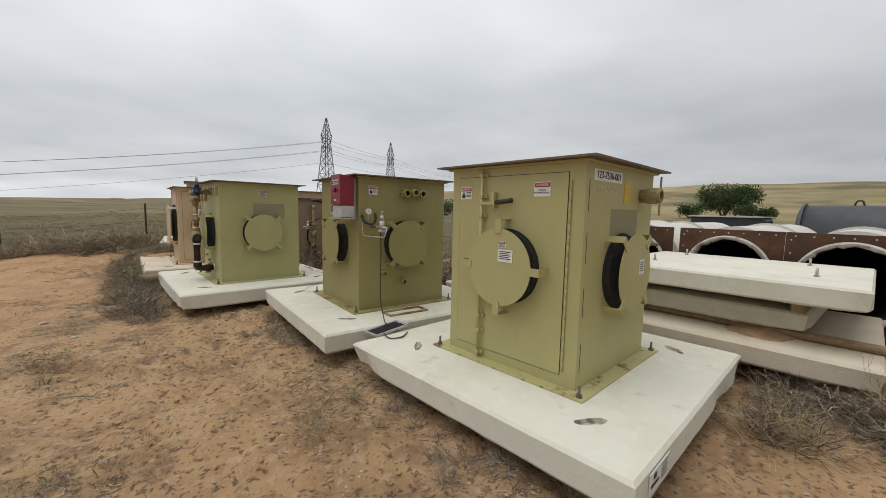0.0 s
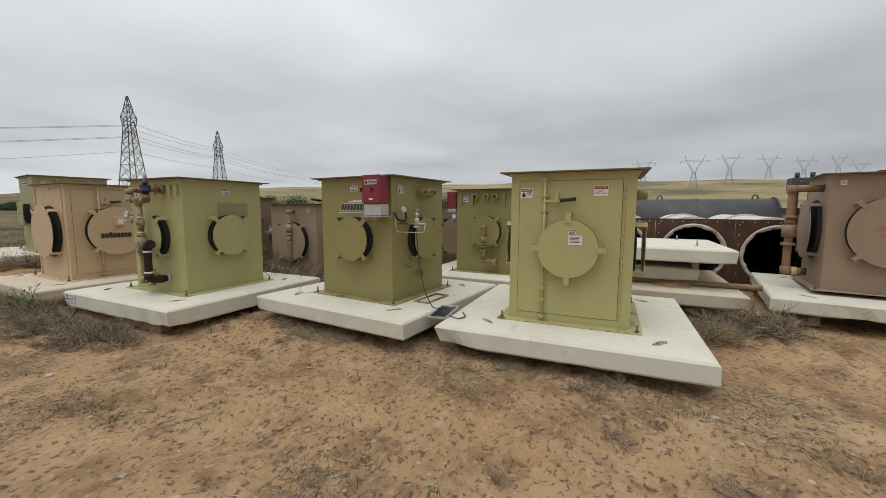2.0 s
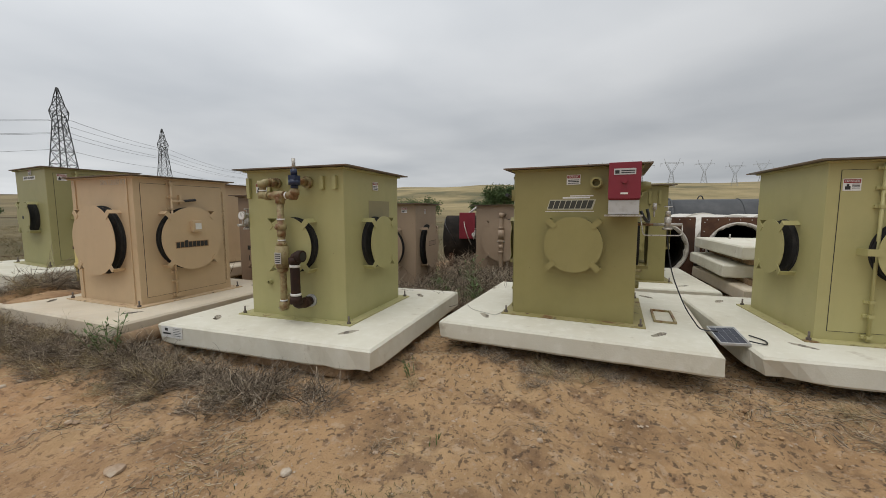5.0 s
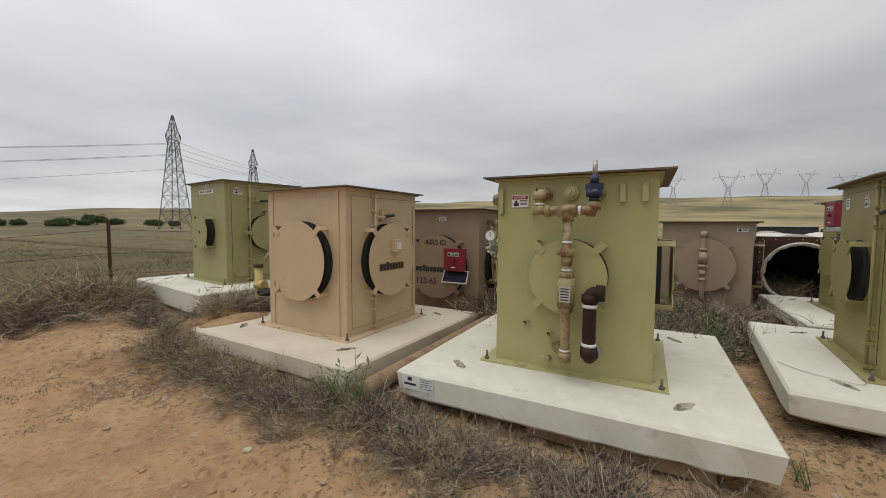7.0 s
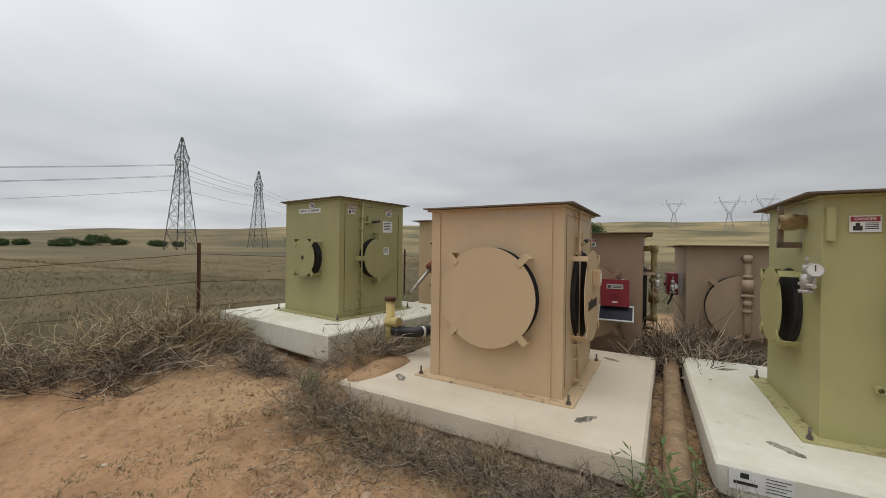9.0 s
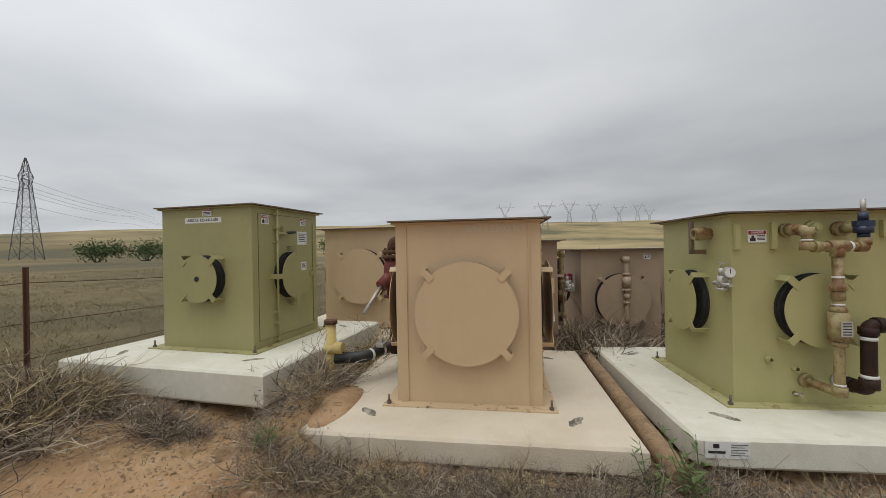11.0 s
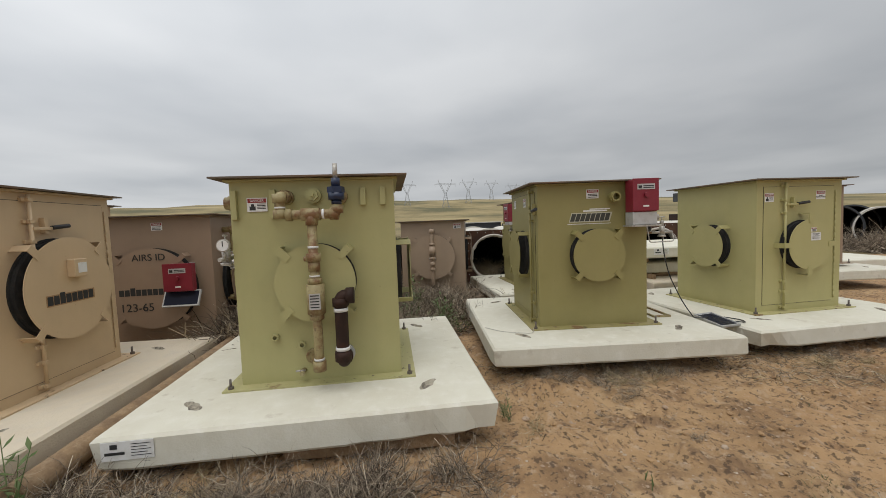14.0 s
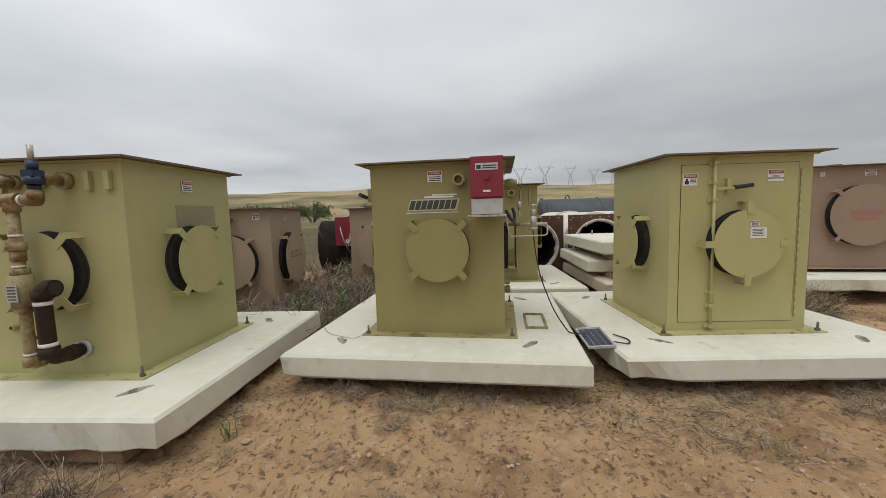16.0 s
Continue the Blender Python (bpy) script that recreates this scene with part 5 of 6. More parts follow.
# ---- solar panel lying between the pads ----
sp = thing("solar_panel", Matrix.Translation((1.99, 3.14, 0.35)) @ Euler((radians(-3), radians(-6), radians(2))).to_matrix().to_4x4() @ Matrix.Diagonal((0.95, 0.66, 1, 1)), "small framed solar panel resting across two pad edges", "solar panel")
part("frame", boxes((-0.2, 0.2, -0.165, -0.15, 0, 0.022), (-0.2, 0.2, 0.15, 0.165, 0, 0.022), (-0.2, -0.185, -0.15, 0.15, 0, 0.022), (0.185, 0.2, -0.15, 0.15, 0, 0.022), bevel=0.002), GREY, sp, "aluminium frame")
part("backing", boxes((-0.186, 0.186, -0.151, 0.151, 0.002, 0.012)), WHITE, sp)
for i in range(9):
    for j in range(4):
        x0, y0 = -0.178 + i * 0.0398, -0.144 + j * 0.0725
        part("solar_cell", boxes((x0, x0 + 0.037, y0, y0 + 0.069, 0.012, 0.0135)), PV, sp)
cable = thing("power_cable", pose(0, 0, 0), "thin black cable running from the cabinet to the solar panel", "cable")
part("wire", tube(rounded([(2.2, 3.62, 1.32), (2.2, 3.60, 1.1), (2.17, 3.56, 0.85), (2.1, 3.45, 0.55), (2.08, 3.33, 0.372), (2.05, 3.27, 0.372), (2.03, 3.2, 0.38)], 0.15, 6), 0.006, 6), BLACK, cable)
part("wire", tube(rounded([(1.88, 3.02, 0.36), (1.86, 2.9, 0.345), (1.98, 2.86, 0.345), (2.1, 2.95, 0.35)], 0.06, 6), 0.006, 6), BLACK, cable)
cable2 = thing("thin_wire", pose(0, 0, 0), "thin loose wire lying on the concrete pad", "cable")
part("wire", tube(rounded([(2.1, 5.15, 0.37), (1.95, 5.2, 0.36), (2.1, 5.5, 0.358), (2.3, 5.62, 0.358)], 0.12, 6), 0.003, 5), STEEL, cable2)
# drain frame lying on the pad
tray = thing("metal_frame", pose(2.5, 3.56, 0.353, 0, 0, -4), "flat rusty metal frame lying on the pad", "frame")
part("bars", boxes((-0.25, 0.25, -0.1, -0.08, 0, 0.02), (-0.25, 0.25, 0.08, 0.1, 0, 0.02), (-0.25, -0.23, -0.08, 0.08, 0, 0.02), (0.23, 0.25, -0.08, 0.08, 0, 0.02)), BRASS_PIPE, tray)


# ---- fence ----
def wire_fence():
    ob = thing("wire_fence", pose(0, 0, 0), "barbed-wire fence on dark steel tee posts", "fence")
    left = [Vector((0.7, 13.74, 0)) + Vector((-0.62, 0.78, 0)) * (5.5 * k) for k in range(1, 7)]
    right = [Vector((0.7, 13.74, 0)) + Vector((1, 0.06, 0)) * (5.0 * k) for k in range(1, 7)]
    line = left[::-1] + [Vector((0.7, 13.74, 0))] + right
    for p in line:
        g = relief(p.x, p.y)
        lean = 0.02 * noise.noise(p)
        part("post", boxes((-0.022, 0.022, -0.004, 0.004, g - 0.1, g + 1.12), (-0.004, 0.004, -0.03, 0.0, g - 0.1, g + 1.12), m=Matrix.Translation((p.x, p.y, 0)) @ Matrix.Rotation(lean, 4, "X")), RUST, ob, "rusty steel tee post")
    for h in (0.3, 0.62, 0.98):
        bm = bmesh.new()
        for p, q in zip(line, line[1:]):
            pts = []
            for k in range(9):
                t = k / 8
                v = p.lerp(q, t)
                pts.append((v.x, v.y + 0.012, relief(p.x, p.y) * (1 - t) + relief(q.x, q.y) * t + h - 0.05 * math.sin(math.pi * t)))
            add_tube(bm, pts, 0.0045, 4)
        part("wire", bm, RUST, ob, "rusty barbed wire strand")


wire_fence()


# ---- pylons and lines ----
def lattice(bm, levels, r):
    """Four legs through square levels (height, half width), with crossed braces on each side."""
    for (z0, w0), (z1, w1) in zip(levels, levels[1:]):
        c0 = [Vector((sx * w0, sy * w0, z0)) for sx, sy in ((-1, -1), (1, -1), (1, 1), (-1, 1))]
        c1 = [Vector((sx * w1, sy * w1, z1)) for sx, sy in ((-1, -1), (1, -1), (1, 1), (-1, 1))]
        for k in range(4):
            q = (k + 1) % 4
            add_tube(bm, [c0[k], c1[k]], r, 4)
            add_tube(bm, [c0[k], c1[q]], r * 0.55, 4)
            add_tube(bm, [c0[q], c1[k]], r * 0.55, 4)
            add_tube(bm, [c1[k], c1[q]], r * 0.55, 4)


def tall_pylon(x, y, top, turn, label):
    g = relief(x, y)
    h = top - g
    ob = thing("lattice_pylon", pose(x, y, g, 0, 0, turn), label, "pylon", "slender lattice pylons")
    bm = bmesh.new()
    lattice(bm, [(h * t, 2.15 * (1 - t) ** 1.15 + 0.4) for t in (0, 0.16, 0.30, 0.42, 0.52, 0.61, 0.69, 0.76)], 0.10)
    part("mast", bm, PYLON, ob)
    bm = bmesh.new()
    lattice(bm, [(h * t, w) for t, w in ((0.76, 0.9), (0.82, 1.1), (0.87, 0.7), (0.93, 0.45), (1.0, 0.1))], 0.09)
    part("head", bm, PYLON, ob)
    bm = bmesh.new()
    for t, w in ((0.70, 1.6), (0.79, 2.0)):
        add_tube(bm, [(-w, 0, h * t), (w, 0, h * t)], 0.12, 4)
        for s in (-1, 1):
            add_tube(bm, [(s * w, 0, h * t), (s * 0.4, 0, h * (t + 0.05))], 0.08, 4)
            add_tube(bm, [(s * w, 0, h * t), (s * w, 0, h * t - 0.9)], 0.1, 6)
    part("cross_arm", bm, PYLON, ob)
    return ob


def delta_pylon(x, y, h, turn):
    """A wide V-headed pylon carrying a level beam."""
    g = relief(x, y) - 0.5
    ob = thing("lattice_pylon", pose(x, y, g, 0, 0, turn), "distant wide-armed lattice pylon on the hill", "pylon", "wide-armed far pylons")
    bm = bmesh.new()
    lattice(bm, [(h * t, w * h) for t, w in ((0, 0.12), (0.2, 0.085), (0.38, 0.055), (0.52, 0.035))], h * 0.0045)
    part("mast", bm, PYLON_FAR, ob)
    bm = bmesh.new()
    r = h * 0.0045
    for s in (-1, 1):
        for dy in (-0.02, 0.02):
            add_tube(bm, [(s * 0.03 * h, dy * h, 0.5 * h), (s * 0.19 * h, dy * h, 0.82 * h), (s * 0.24 * h, dy * h, h)], r, 4)
            add_tube(bm, [(s * 0.0 * h, dy * h, 0.52 * h), (s * 0.14 * h, dy * h, 0.82 * h)], r * 0.7, 4)
            for k in range(4):
                t = k / 4
                add_tube(bm, [(s * (0.03 + 0.16 * t) * h, dy * h, (0.5 + 0.32 * t) * h), (s * (0.03 + 0.13 * t) * h, dy * h, (0.56 + 0.30 * t) * h)], r * 0.5, 4)
    part("fork", bm, PYLON_FAR, ob)
    bm = bmesh.new()
    for z in (0.82, 0.86):
        add_tube(bm, [(-0.36 * h, 0, z * h if z < 0.84 else 0.83 * h), (-0.2 * h, 0, z * h), (0.2 * h, 0, z * h), (0.36 * h, 0, z * h if z < 0.84 else 0.83 * h)], r, 4)
    for k in range(9):
        xx = (-0.2 + 0.05 * k) * h
        add_tube(bm, [(xx, 0, 0.82 * h), (xx + 0.025 * h, 0, 0.86 * h)], r * 0.6, 4)
    for s in (-0.35, 0.0, 0.35):
        add_tube(bm, [(s * h, 0, 0.82 * h), (s * h, 0, 0.74 * h)], r * 0.8, 4)
    part("beam", bm, PYLON_FAR, ob)


near_p, far_p = Vector((47.9, 108.6, 27.2)), Vector((85.0, 132.4, 27.8))
tall_pylon(near_p.x, near_p.y, near_p.z, 33, "dark slender lattice pylon beyond the fence")
tall_pylon(far_p.x, far_p.y, far_p.z, 33, "slender lattice pylon farther along the line")
for az, dist, h in ((-0.7, 330, 22), (-6.3, 290, 22), (-9.8, 345, 22), (-13.3, 430, 22), (-16.3, 345, 17), (-18.8, 470, 20), (-20.3, 560, 22)):
    delta_pylon(dist * math.cos(radians(az)), 3 + dist * math.sin(radians(az)), h, az + 98)


def power_lines():
    ob = thing("power_line", pose(0, 0, 0), "thin dark power lines sagging between pylons", "power line")
    d = (far_p - near_p); d.z = 0
    along = d.normalized()
    side = Vector((-along.y, along.x, 0))
    spans = [Vector((-37.8, 127.4, 13.9)), near_p - along * 0, far_p, far_p + along * 90 + Vector((0, 0, 1)), far_p + along * 300 + Vector((0, 0, 9))]
    for off, drop in ((-2.0, 6.6), (2.0, 6.6), (-1.6, 9.2), (1.6, 9.2), (0.0, 12.5)):
        bm = bmesh.new()
        for p, q in zip(spans, spans[1:]):
            pts = []
            for k in range(13):
                t = k / 12
                v = p.lerp(q, t) + side * off
                pts.append((v.x, v.y, v.z - drop - 4 * (q - p).length * 0.012 * t * (1 - t)))
            add_tube(bm, pts, 0.035, 4)
        part("conductor", bm, PYLON, ob)


power_lines()


# ---- trees and bushes ----
def tree(x, y, h, w, seed, label, name="tree", trunk=True, leaves=1400, leaf=0.35, base=0.25):
    rnd = random.Random(seed)
    g = relief(x, y)
    ob = thing(name, pose(x, y, g - 0.05), label, name, "trees on the prairie")
    tips = []
    bm = bmesh.new()
    for k in range(5 if trunk else 7):
        a = rnd.uniform(0, 6.28)
        sp = rnd.uniform(0.15, 0.4) * w
        p0, p1 = Vector((0, 0, 0)), Vector((math.cos(a) * sp * 0.25, math.sin(a) * sp * 0.25, h * base))
        p2 = Vector((math.cos(a) * sp, math.sin(a) * sp, h * rnd.uniform(0.55, 0.8)))
        add_tube(bm, [p0, p1, p2], 0.1, 6, taper=[h * 0.035, h * 0.025, h * 0.008])
        tips.append(p2)
        for j in range(3):
            b = a + rnd.uniform(-1.2, 1.2)
            q = p1.lerp(p2, rnd.uniform(0.3, 0.8))
            e2 = q + Vector((math.cos(b) * w * 0.25, math.sin(b) * w * 0.25, h * rnd.uniform(0.02, 0.22)))
            add_tube(bm, [q, e2], 0.05, 5, taper=[h * 0.012, h * 0.005])
            tips.append(e2)
    part("trunk", bm, BARK, ob)
    bm = bmesh.new()
    lumps = [(t + Vector((rnd.gauss(0, 0.08) * w, rnd.gauss(0, 0.08) * w, rnd.uniform(-0.08, 0.12) * h)), rnd.uniform(0.17, 0.28) * w) for t in tips]
    lumps += [(Vector((rnd.gauss(0, 0.16) * w, rnd.gauss(0, 0.16) * w, h * rnd.uniform(0.35, 0.8))), 0.22 * w) for _ in range(7)]
    for k in range(leaves):
        c, r = lumps[rnd.randrange(len(lumps))]
        v = Vector((rnd.gauss(0, 1), rnd.gauss(0, 1), rnd.gauss(0, 0.8))).normalized() * r * rnd.uniform(0.3, 1.05)
        p = c + v
        if p.z < h * base * 0.5:
            continue
        n = Vector((rnd.uniform(-1, 1), rnd.uniform(-1, 1), rnd.uniform(-0.3, 1))).normalized()
        t = n.orthogonal().normalized(); u = n.cross(t)
        s = leaf * rnd.uniform(0.5, 1.2)
        vs = [bm.verts.new(p + t * s), bm.verts.new(p + u * s * 0.6), bm.verts.new(p - t * s * 0.8), bm.verts.new(p - u * s * 0.6)]
        bm.faces.new(vs)
    part("crown", bm, TREE_LEAF, ob, "dense dark green crown")
    return ob


tree(140, 34, 10.5, 12.5, 1, "broad dark green tree standing alone in the prairie", leaves=14000, leaf=0.30, base=0.18)
tree(134, 41, 4.6, 6, 2, "pale green willow bush beside the tree", "bush", False, 1500, 0.35, 0.1)
for x, y, h, w, sd in ((118, 24, 4.5, 4.0, 3), (120, 20, 4.0, 3.5, 4), (70, 94, 4.6, 7, 5), (76, 88, 4.4, 9, 6), (84, 80, 3.6, 6, 7), (40, 150, 1.9, 3.5, 8), (31, 150, 1.5, 3, 9), (36, 141, 1.4, 4, 10), (26, 146, 1.6, 3, 11), (46, 148, 3.0, 4.5, 17), (51, 150, 1.6, 4, 18), (43, 146, 1.5, 3, 19), (57, 140, 1.7, 4, 20), (62, 138, 1.4, 3, 21), (118, 62, 5.5, 9, 12), (110, 70, 5, 8, 13), (74, -27.5, 4.6, 7.5, 14), (88, -38, 5.0, 8, 15), (95, 46, 5, 8, 16)):
    tree(x, y, h, w, sd, "low green bush on the prairie", "bush", False, 2200, 0.24, 0.05)


# ---- weeds, straw and stones ----
def twig_mesh(seed, spread, high, strands, flat=0.5, depth=2):
    """A tangle of thin curved dry stems that fork as they rise."""
    rnd = random.Random(seed)
    bm = bmesh.new()

    def stem(p, d, length, r, forks):
        pts, q = [p.copy()], p.copy()
        n = 4
        for _ in range(n):
            d = (d + Vector((rnd.uniform(-0.45, 0.45), rnd.uniform(-0.45, 0.45), rnd.uniform(-0.4, 0.3)))).normalized()
            q = q + d * length / n
            if q.z < 0.01:
                q.z, d.z = 0.01, abs(d.z) * 0.5
            pts.append(q.copy())
        add_tube(bm, pts, r, 3, cap=False, taper=[r * (1 - 0.16 * i) for i in range(n + 1)])
        if forks:
            for _ in range(3):
                i = rnd.randrange(1, n)
                a = rnd.uniform(0, 6.28)
                stem(pts[i], (d + Vector((math.cos(a), math.sin(a), rnd.uniform(-0.2, 0.6))) * 0.9).normalized(), length * rnd.uniform(0.4, 0.7), r * 0.6, forks - 1)

    for _ in range(strands):
        a, rr = rnd.uniform(0, 6.28), spread * 0.7 * math.sqrt(rnd.random())
        b = rnd.uniform(0, 6.28)
        p = Vector((math.cos(a) * rr, math.sin(a) * rr, 0))
        stem(p, Vector((math.cos(b) * flat, math.sin(b) * flat, rnd.uniform(0.25, 0.9))).normalized(), high * rnd.uniform(0.7, 1.5), rnd.uniform(0.0035, 0.007), depth)
    return bm


def weed_thing(seed, spread, high, strands, mat, name="dry_weed", label="tangled grey-brown dead tumbleweed", flat=0.7):
    ob = thing(name, pose(0, 0, -50), label, "dead weed", "dead weeds round the pads")
    part("tangle", twig_mesh(seed, spread, high, strands, flat), mat, ob)
    return ob


weeds = [weed_thing(20 + k, 0.3, 0.30, 34, TWIG) for k in range(4)] + [weed_thing(30 + k, 0.26, 0.36, 26, STRAW, label="pale bleached straw-like dead weed") for k in range(2)]
placed = [False] * len(weeds)
wrnd = random.Random(5)


def put_weed(x, y, s, kind=None, z=None):
    k = wrnd.choice((0, 1, 2, 3, 0, 1, 4, 5)) if kind is None else kind
    m = pose(x, y, (relief(x, y) if z is None else z) - 0.015, 0, 0, wrnd.uniform(0, 360))
    if not placed[k]:
        weeds[k].matrix_basis = m @ Matrix.Scale(s, 4)
        placed[k] = True
        return
    ob = copy_thing(weeds[k], m)
    ob.scale = (s, s, s * wrnd.uniform(0.75, 1.1))


bank_parts = []
for k in range(4):
    tm = twig_mesh(40 + k, 0.3, 0.32, 44, 0.7, 1)
    tme = bpy.data.meshes.new("bank_piece")
    tm.to_mesh(tme)
    tm.free()
    co = np.empty(len(tme.vertices) * 3)
    tme.vertices.foreach_get("co", co)
    bank_parts.append((co.reshape(-1, 3), np.array([tuple(p.vertices) for p in tme.polygons])))
    bpy.data.meshes.remove(tme)


def weed_bank(name, rows, mat, label):
    """One tangled bank along several lines, of stems beyond counting."""
    vs, fs, o = [], [], 0
    for x0, y0, x1, y1, n, wide, s0, s1 in rows:
        for k in range(n):
            t = (k + wrnd.random()) / n
            x, y = x0 + (x1 - x0) * t + wrnd.gauss(0, wide), y0 + (y1 - y0) * t + wrnd.gauss(0, wide)
            s, a = wrnd.uniform(s0, s1), wrnd.uniform(0, 6.28)
            co, fa = bank_parts[wrnd.randrange(4)]
            r = np.array(((math.cos(a), math.sin(a), 0), (-math.sin(a), math.cos(a), 0), (0, 0, wrnd.uniform(0.8, 1.15))))
            vs.append(co @ r * s + np.array((x, y, relief(x, y) - 0.015)))
            fs.append(fa + o)
            o += len(co)
    me = bpy.data.meshes.new(name)
    me.from_pydata(np.concatenate(vs).tolist(), [], np.concatenate(fs).tolist())
    me.materials.append(mat)
    tagged(new(name, me), label, "dead weeds", kind="stuff")


def strip(x0, y0, x1, y1, n, wide, s0=0.6, s1=1.1):
    for k in range(n):
        t = (k + wrnd.random()) / n
        put_weed(x0 + (x1 - x0) * t + wrnd.gauss(0, wide), y0 + (y1 - y0) * t + wrnd.gauss(0, wide), wrnd.uniform(s0, s1))


strip(0.16, 8.55, 0.16, 11.2, 36, 0.08, 0.4, 0.62)     # front of the tan cabinet's pad
strip(0.02, 8.6, 0.05, 10.6, 16, 0.10, 0.35, 0.6)
strip(0.12, 6.9, 0.22, 8.5, 24, 0.11, 0.4, 0.65)        # front of the sage cabinet's pad
strip(-0.2, 7.2, -0.05, 8.4, 7, 0.1, 0.25, 0.45)
strip(0.2, 5.9, 0.0, 7.0, 8, 0.08, 0.25, 0.45)
strip(0.1, 11.1, 1.3, 11.3, 12, 0.08, 0.35, 0.6)
strip(0.9, 11.35, 3.2, 11.25, 8, 0.08, 0.8, 1.3)
strip(3.25, 6.1, 3.3, 8.4, 12, 0.2, 0.8, 1.2)
weed_bank("fence_tumbleweed", ((-0.4, 13.2, 0.7, 13.5, 34, 0.2, 0.7, 1.15), (-0.5, 13.4, -4.5, 15.6, 70, 0.3, 0.7, 1.25), (-4.5, 15.2, -12, 19, 50, 0.6, 1.1, 2.0), (0.55, 11.9, 0.75, 13.3, 18, 0.1, 0.4, 0.75)), TWIG, "grey-brown tumbleweed heaped along the wire fence")
weed_bank("pad_front_weed", ((0.26, 8.5, 0.32, 6.3, 42, 0.10, 0.3, 0.65), (0.2, 11.0, 0.15, 8.7, 50, 0.07, 0.3, 0.55), (1.55, 3.6, 1.5, 5.3, 10, 0.06, 0.2, 0.4)), TWIG, "grey-brown dead weeds drifted against the pads")
weed_bank("pale_fence_weed", ((-0.2, 13.2, 0.7, 13.5, 8, 0.2, 0.9, 1.5), (-0.7, 13.5, -6, 16.2, 16, 0.4, 0.8, 1.4), (2.2, 11.3, 3.3, 11.1, 6, 0.1, 1.0, 1.6)), STRAW, "bleached pale weeds standing along the fence")
weed_bank("row_tumbleweed", ((3.25, 6.1, 3.3, 8.4, 36, 0.18, 0.8, 1.25), (4.1, 5.6, 5.4, 6.6, 46, 0.25, 0.8, 1.25), (4.4, 6.9, 5.5, 5.3, 26, 0.25, 0.8, 1.2), (2.95, 8.25, 3.7, 8.6, 18, 0.12, 1.2, 1.7), (6.7, 6.9, 8.0, 6.2, 16, 0.4, 1.0, 1.5), (7.2, 4.1, 7.9, 4.6, 8, 0.2, 0.8, 1.2), (9.3, -9.4, 11.5, -11.5, 16, 0.5, 1.5, 2.4)), TWIG, "dead tumbleweed filling the gaps between cabinets")
strip(4.3, 0.3, 4.1, -0.35, 9, 0.12, 0.7, 1.1)          # beside the stacked pads
strip(3.3, 0.50, 4.1, 0.2, 8, 0.1, 0.6, 0.9)
strip(9.3, -9.4, 11.5, -11.5, 10, 0.5, 1.5, 2.4)
strip(1.5, 4.0, 1.4, 4.9, 6, 0.06, 0.3, 0.5)
strip(1.5, 1.2, 1.5, 2.6, 7, 0.07, 0.25, 0.45)
strip(0.9, 0.9, 1.3, 2.0, 5, 0.15, 0.2, 0.4)
for k in range(46):
    put_weed(wrnd.uniform(-1.8, 1.2), wrnd.uniform(-0.5, 7.5), wrnd.uniform(0.12, 0.3))


def leafy(seed, high, n, name="green_weed"):
    rnd = random.Random(seed)
    bm = bmesh.new()
    for _ in range(n):
        a, lean = rnd.uniform(0, 6.28), rnd.uniform(0.1, 0.6)
        base = Vector((rnd.gauss(0, 0.03), rnd.gauss(0, 0.03), 0))
        L = high * rnd.uniform(0.5, 1.1)
        tip = base + Vector((math.cos(a) * lean * L, math.sin(a) * lean * L, L))
        add_tube(bm, [base, tip], 0.004, 3, cap=False, taper=[0.004, 0.002])
        for k in range(9):
            t = 0.2 + 0.8 * k / 9
            p = base.lerp(tip, t)
            b = rnd.uniform(0, 6.28)
            d = Vector((math.cos(b), math.sin(b), rnd.uniform(0.1, 0.8))).normalized()
            s = d.cross(Vector((0, 0, 1))).normalized()
            ln, w = high * rnd.uniform(0.12, 0.26), high * 0.028
            vs = [bm.verts.new(p), bm.verts.new(p + d * ln * 0.5 + s * w), bm.verts.new(p + d * ln), bm.verts.new(p + d * ln * 0.5 - s * w)]
            bm.faces.new(vs)
    ob = thing(name, pose(0, 0, 0), "small green leafy weed growing in the sand", "weed", "green weeds")
    part("leaves", bm, LEAF, ob)
    return ob


for k, (x, y, h, n) in enumerate(((0.22, 8.45, 0.42, 7), (0.25, 8.7, 0.3, 5), (-0.2, 2.1, 0.14, 4), (3.25, 4.9, 0.38, 9), (3.7, 5.9, 0.5, 9), (3.5, 6.0, 0.42, 8), (3.6, 6.4, 0.42, 10), (4.1, 6.7, 0.46, 10), (3.35, 5.75, 0.3, 9), (4.6, 6.3, 0.5, 9), (5.0, 6.4, 0.6, 7), (-1.3, 5.6, 0.07, 4), (-1.0, 7.4, 0.06, 4), (1.0, 5.75, 0.18, 5), (-0.5, 4.5, 0.07, 4), (1.3, -0.4, 0.12, 5), (2.3, -0.6, 0.14, 5), (0.2, 11.2, 0.25, 5), (0.15, 5.2, 0.06, 4))):
    ob = leafy(60 + k, h, n)
    ob.location = (x, y, relief(x, y))


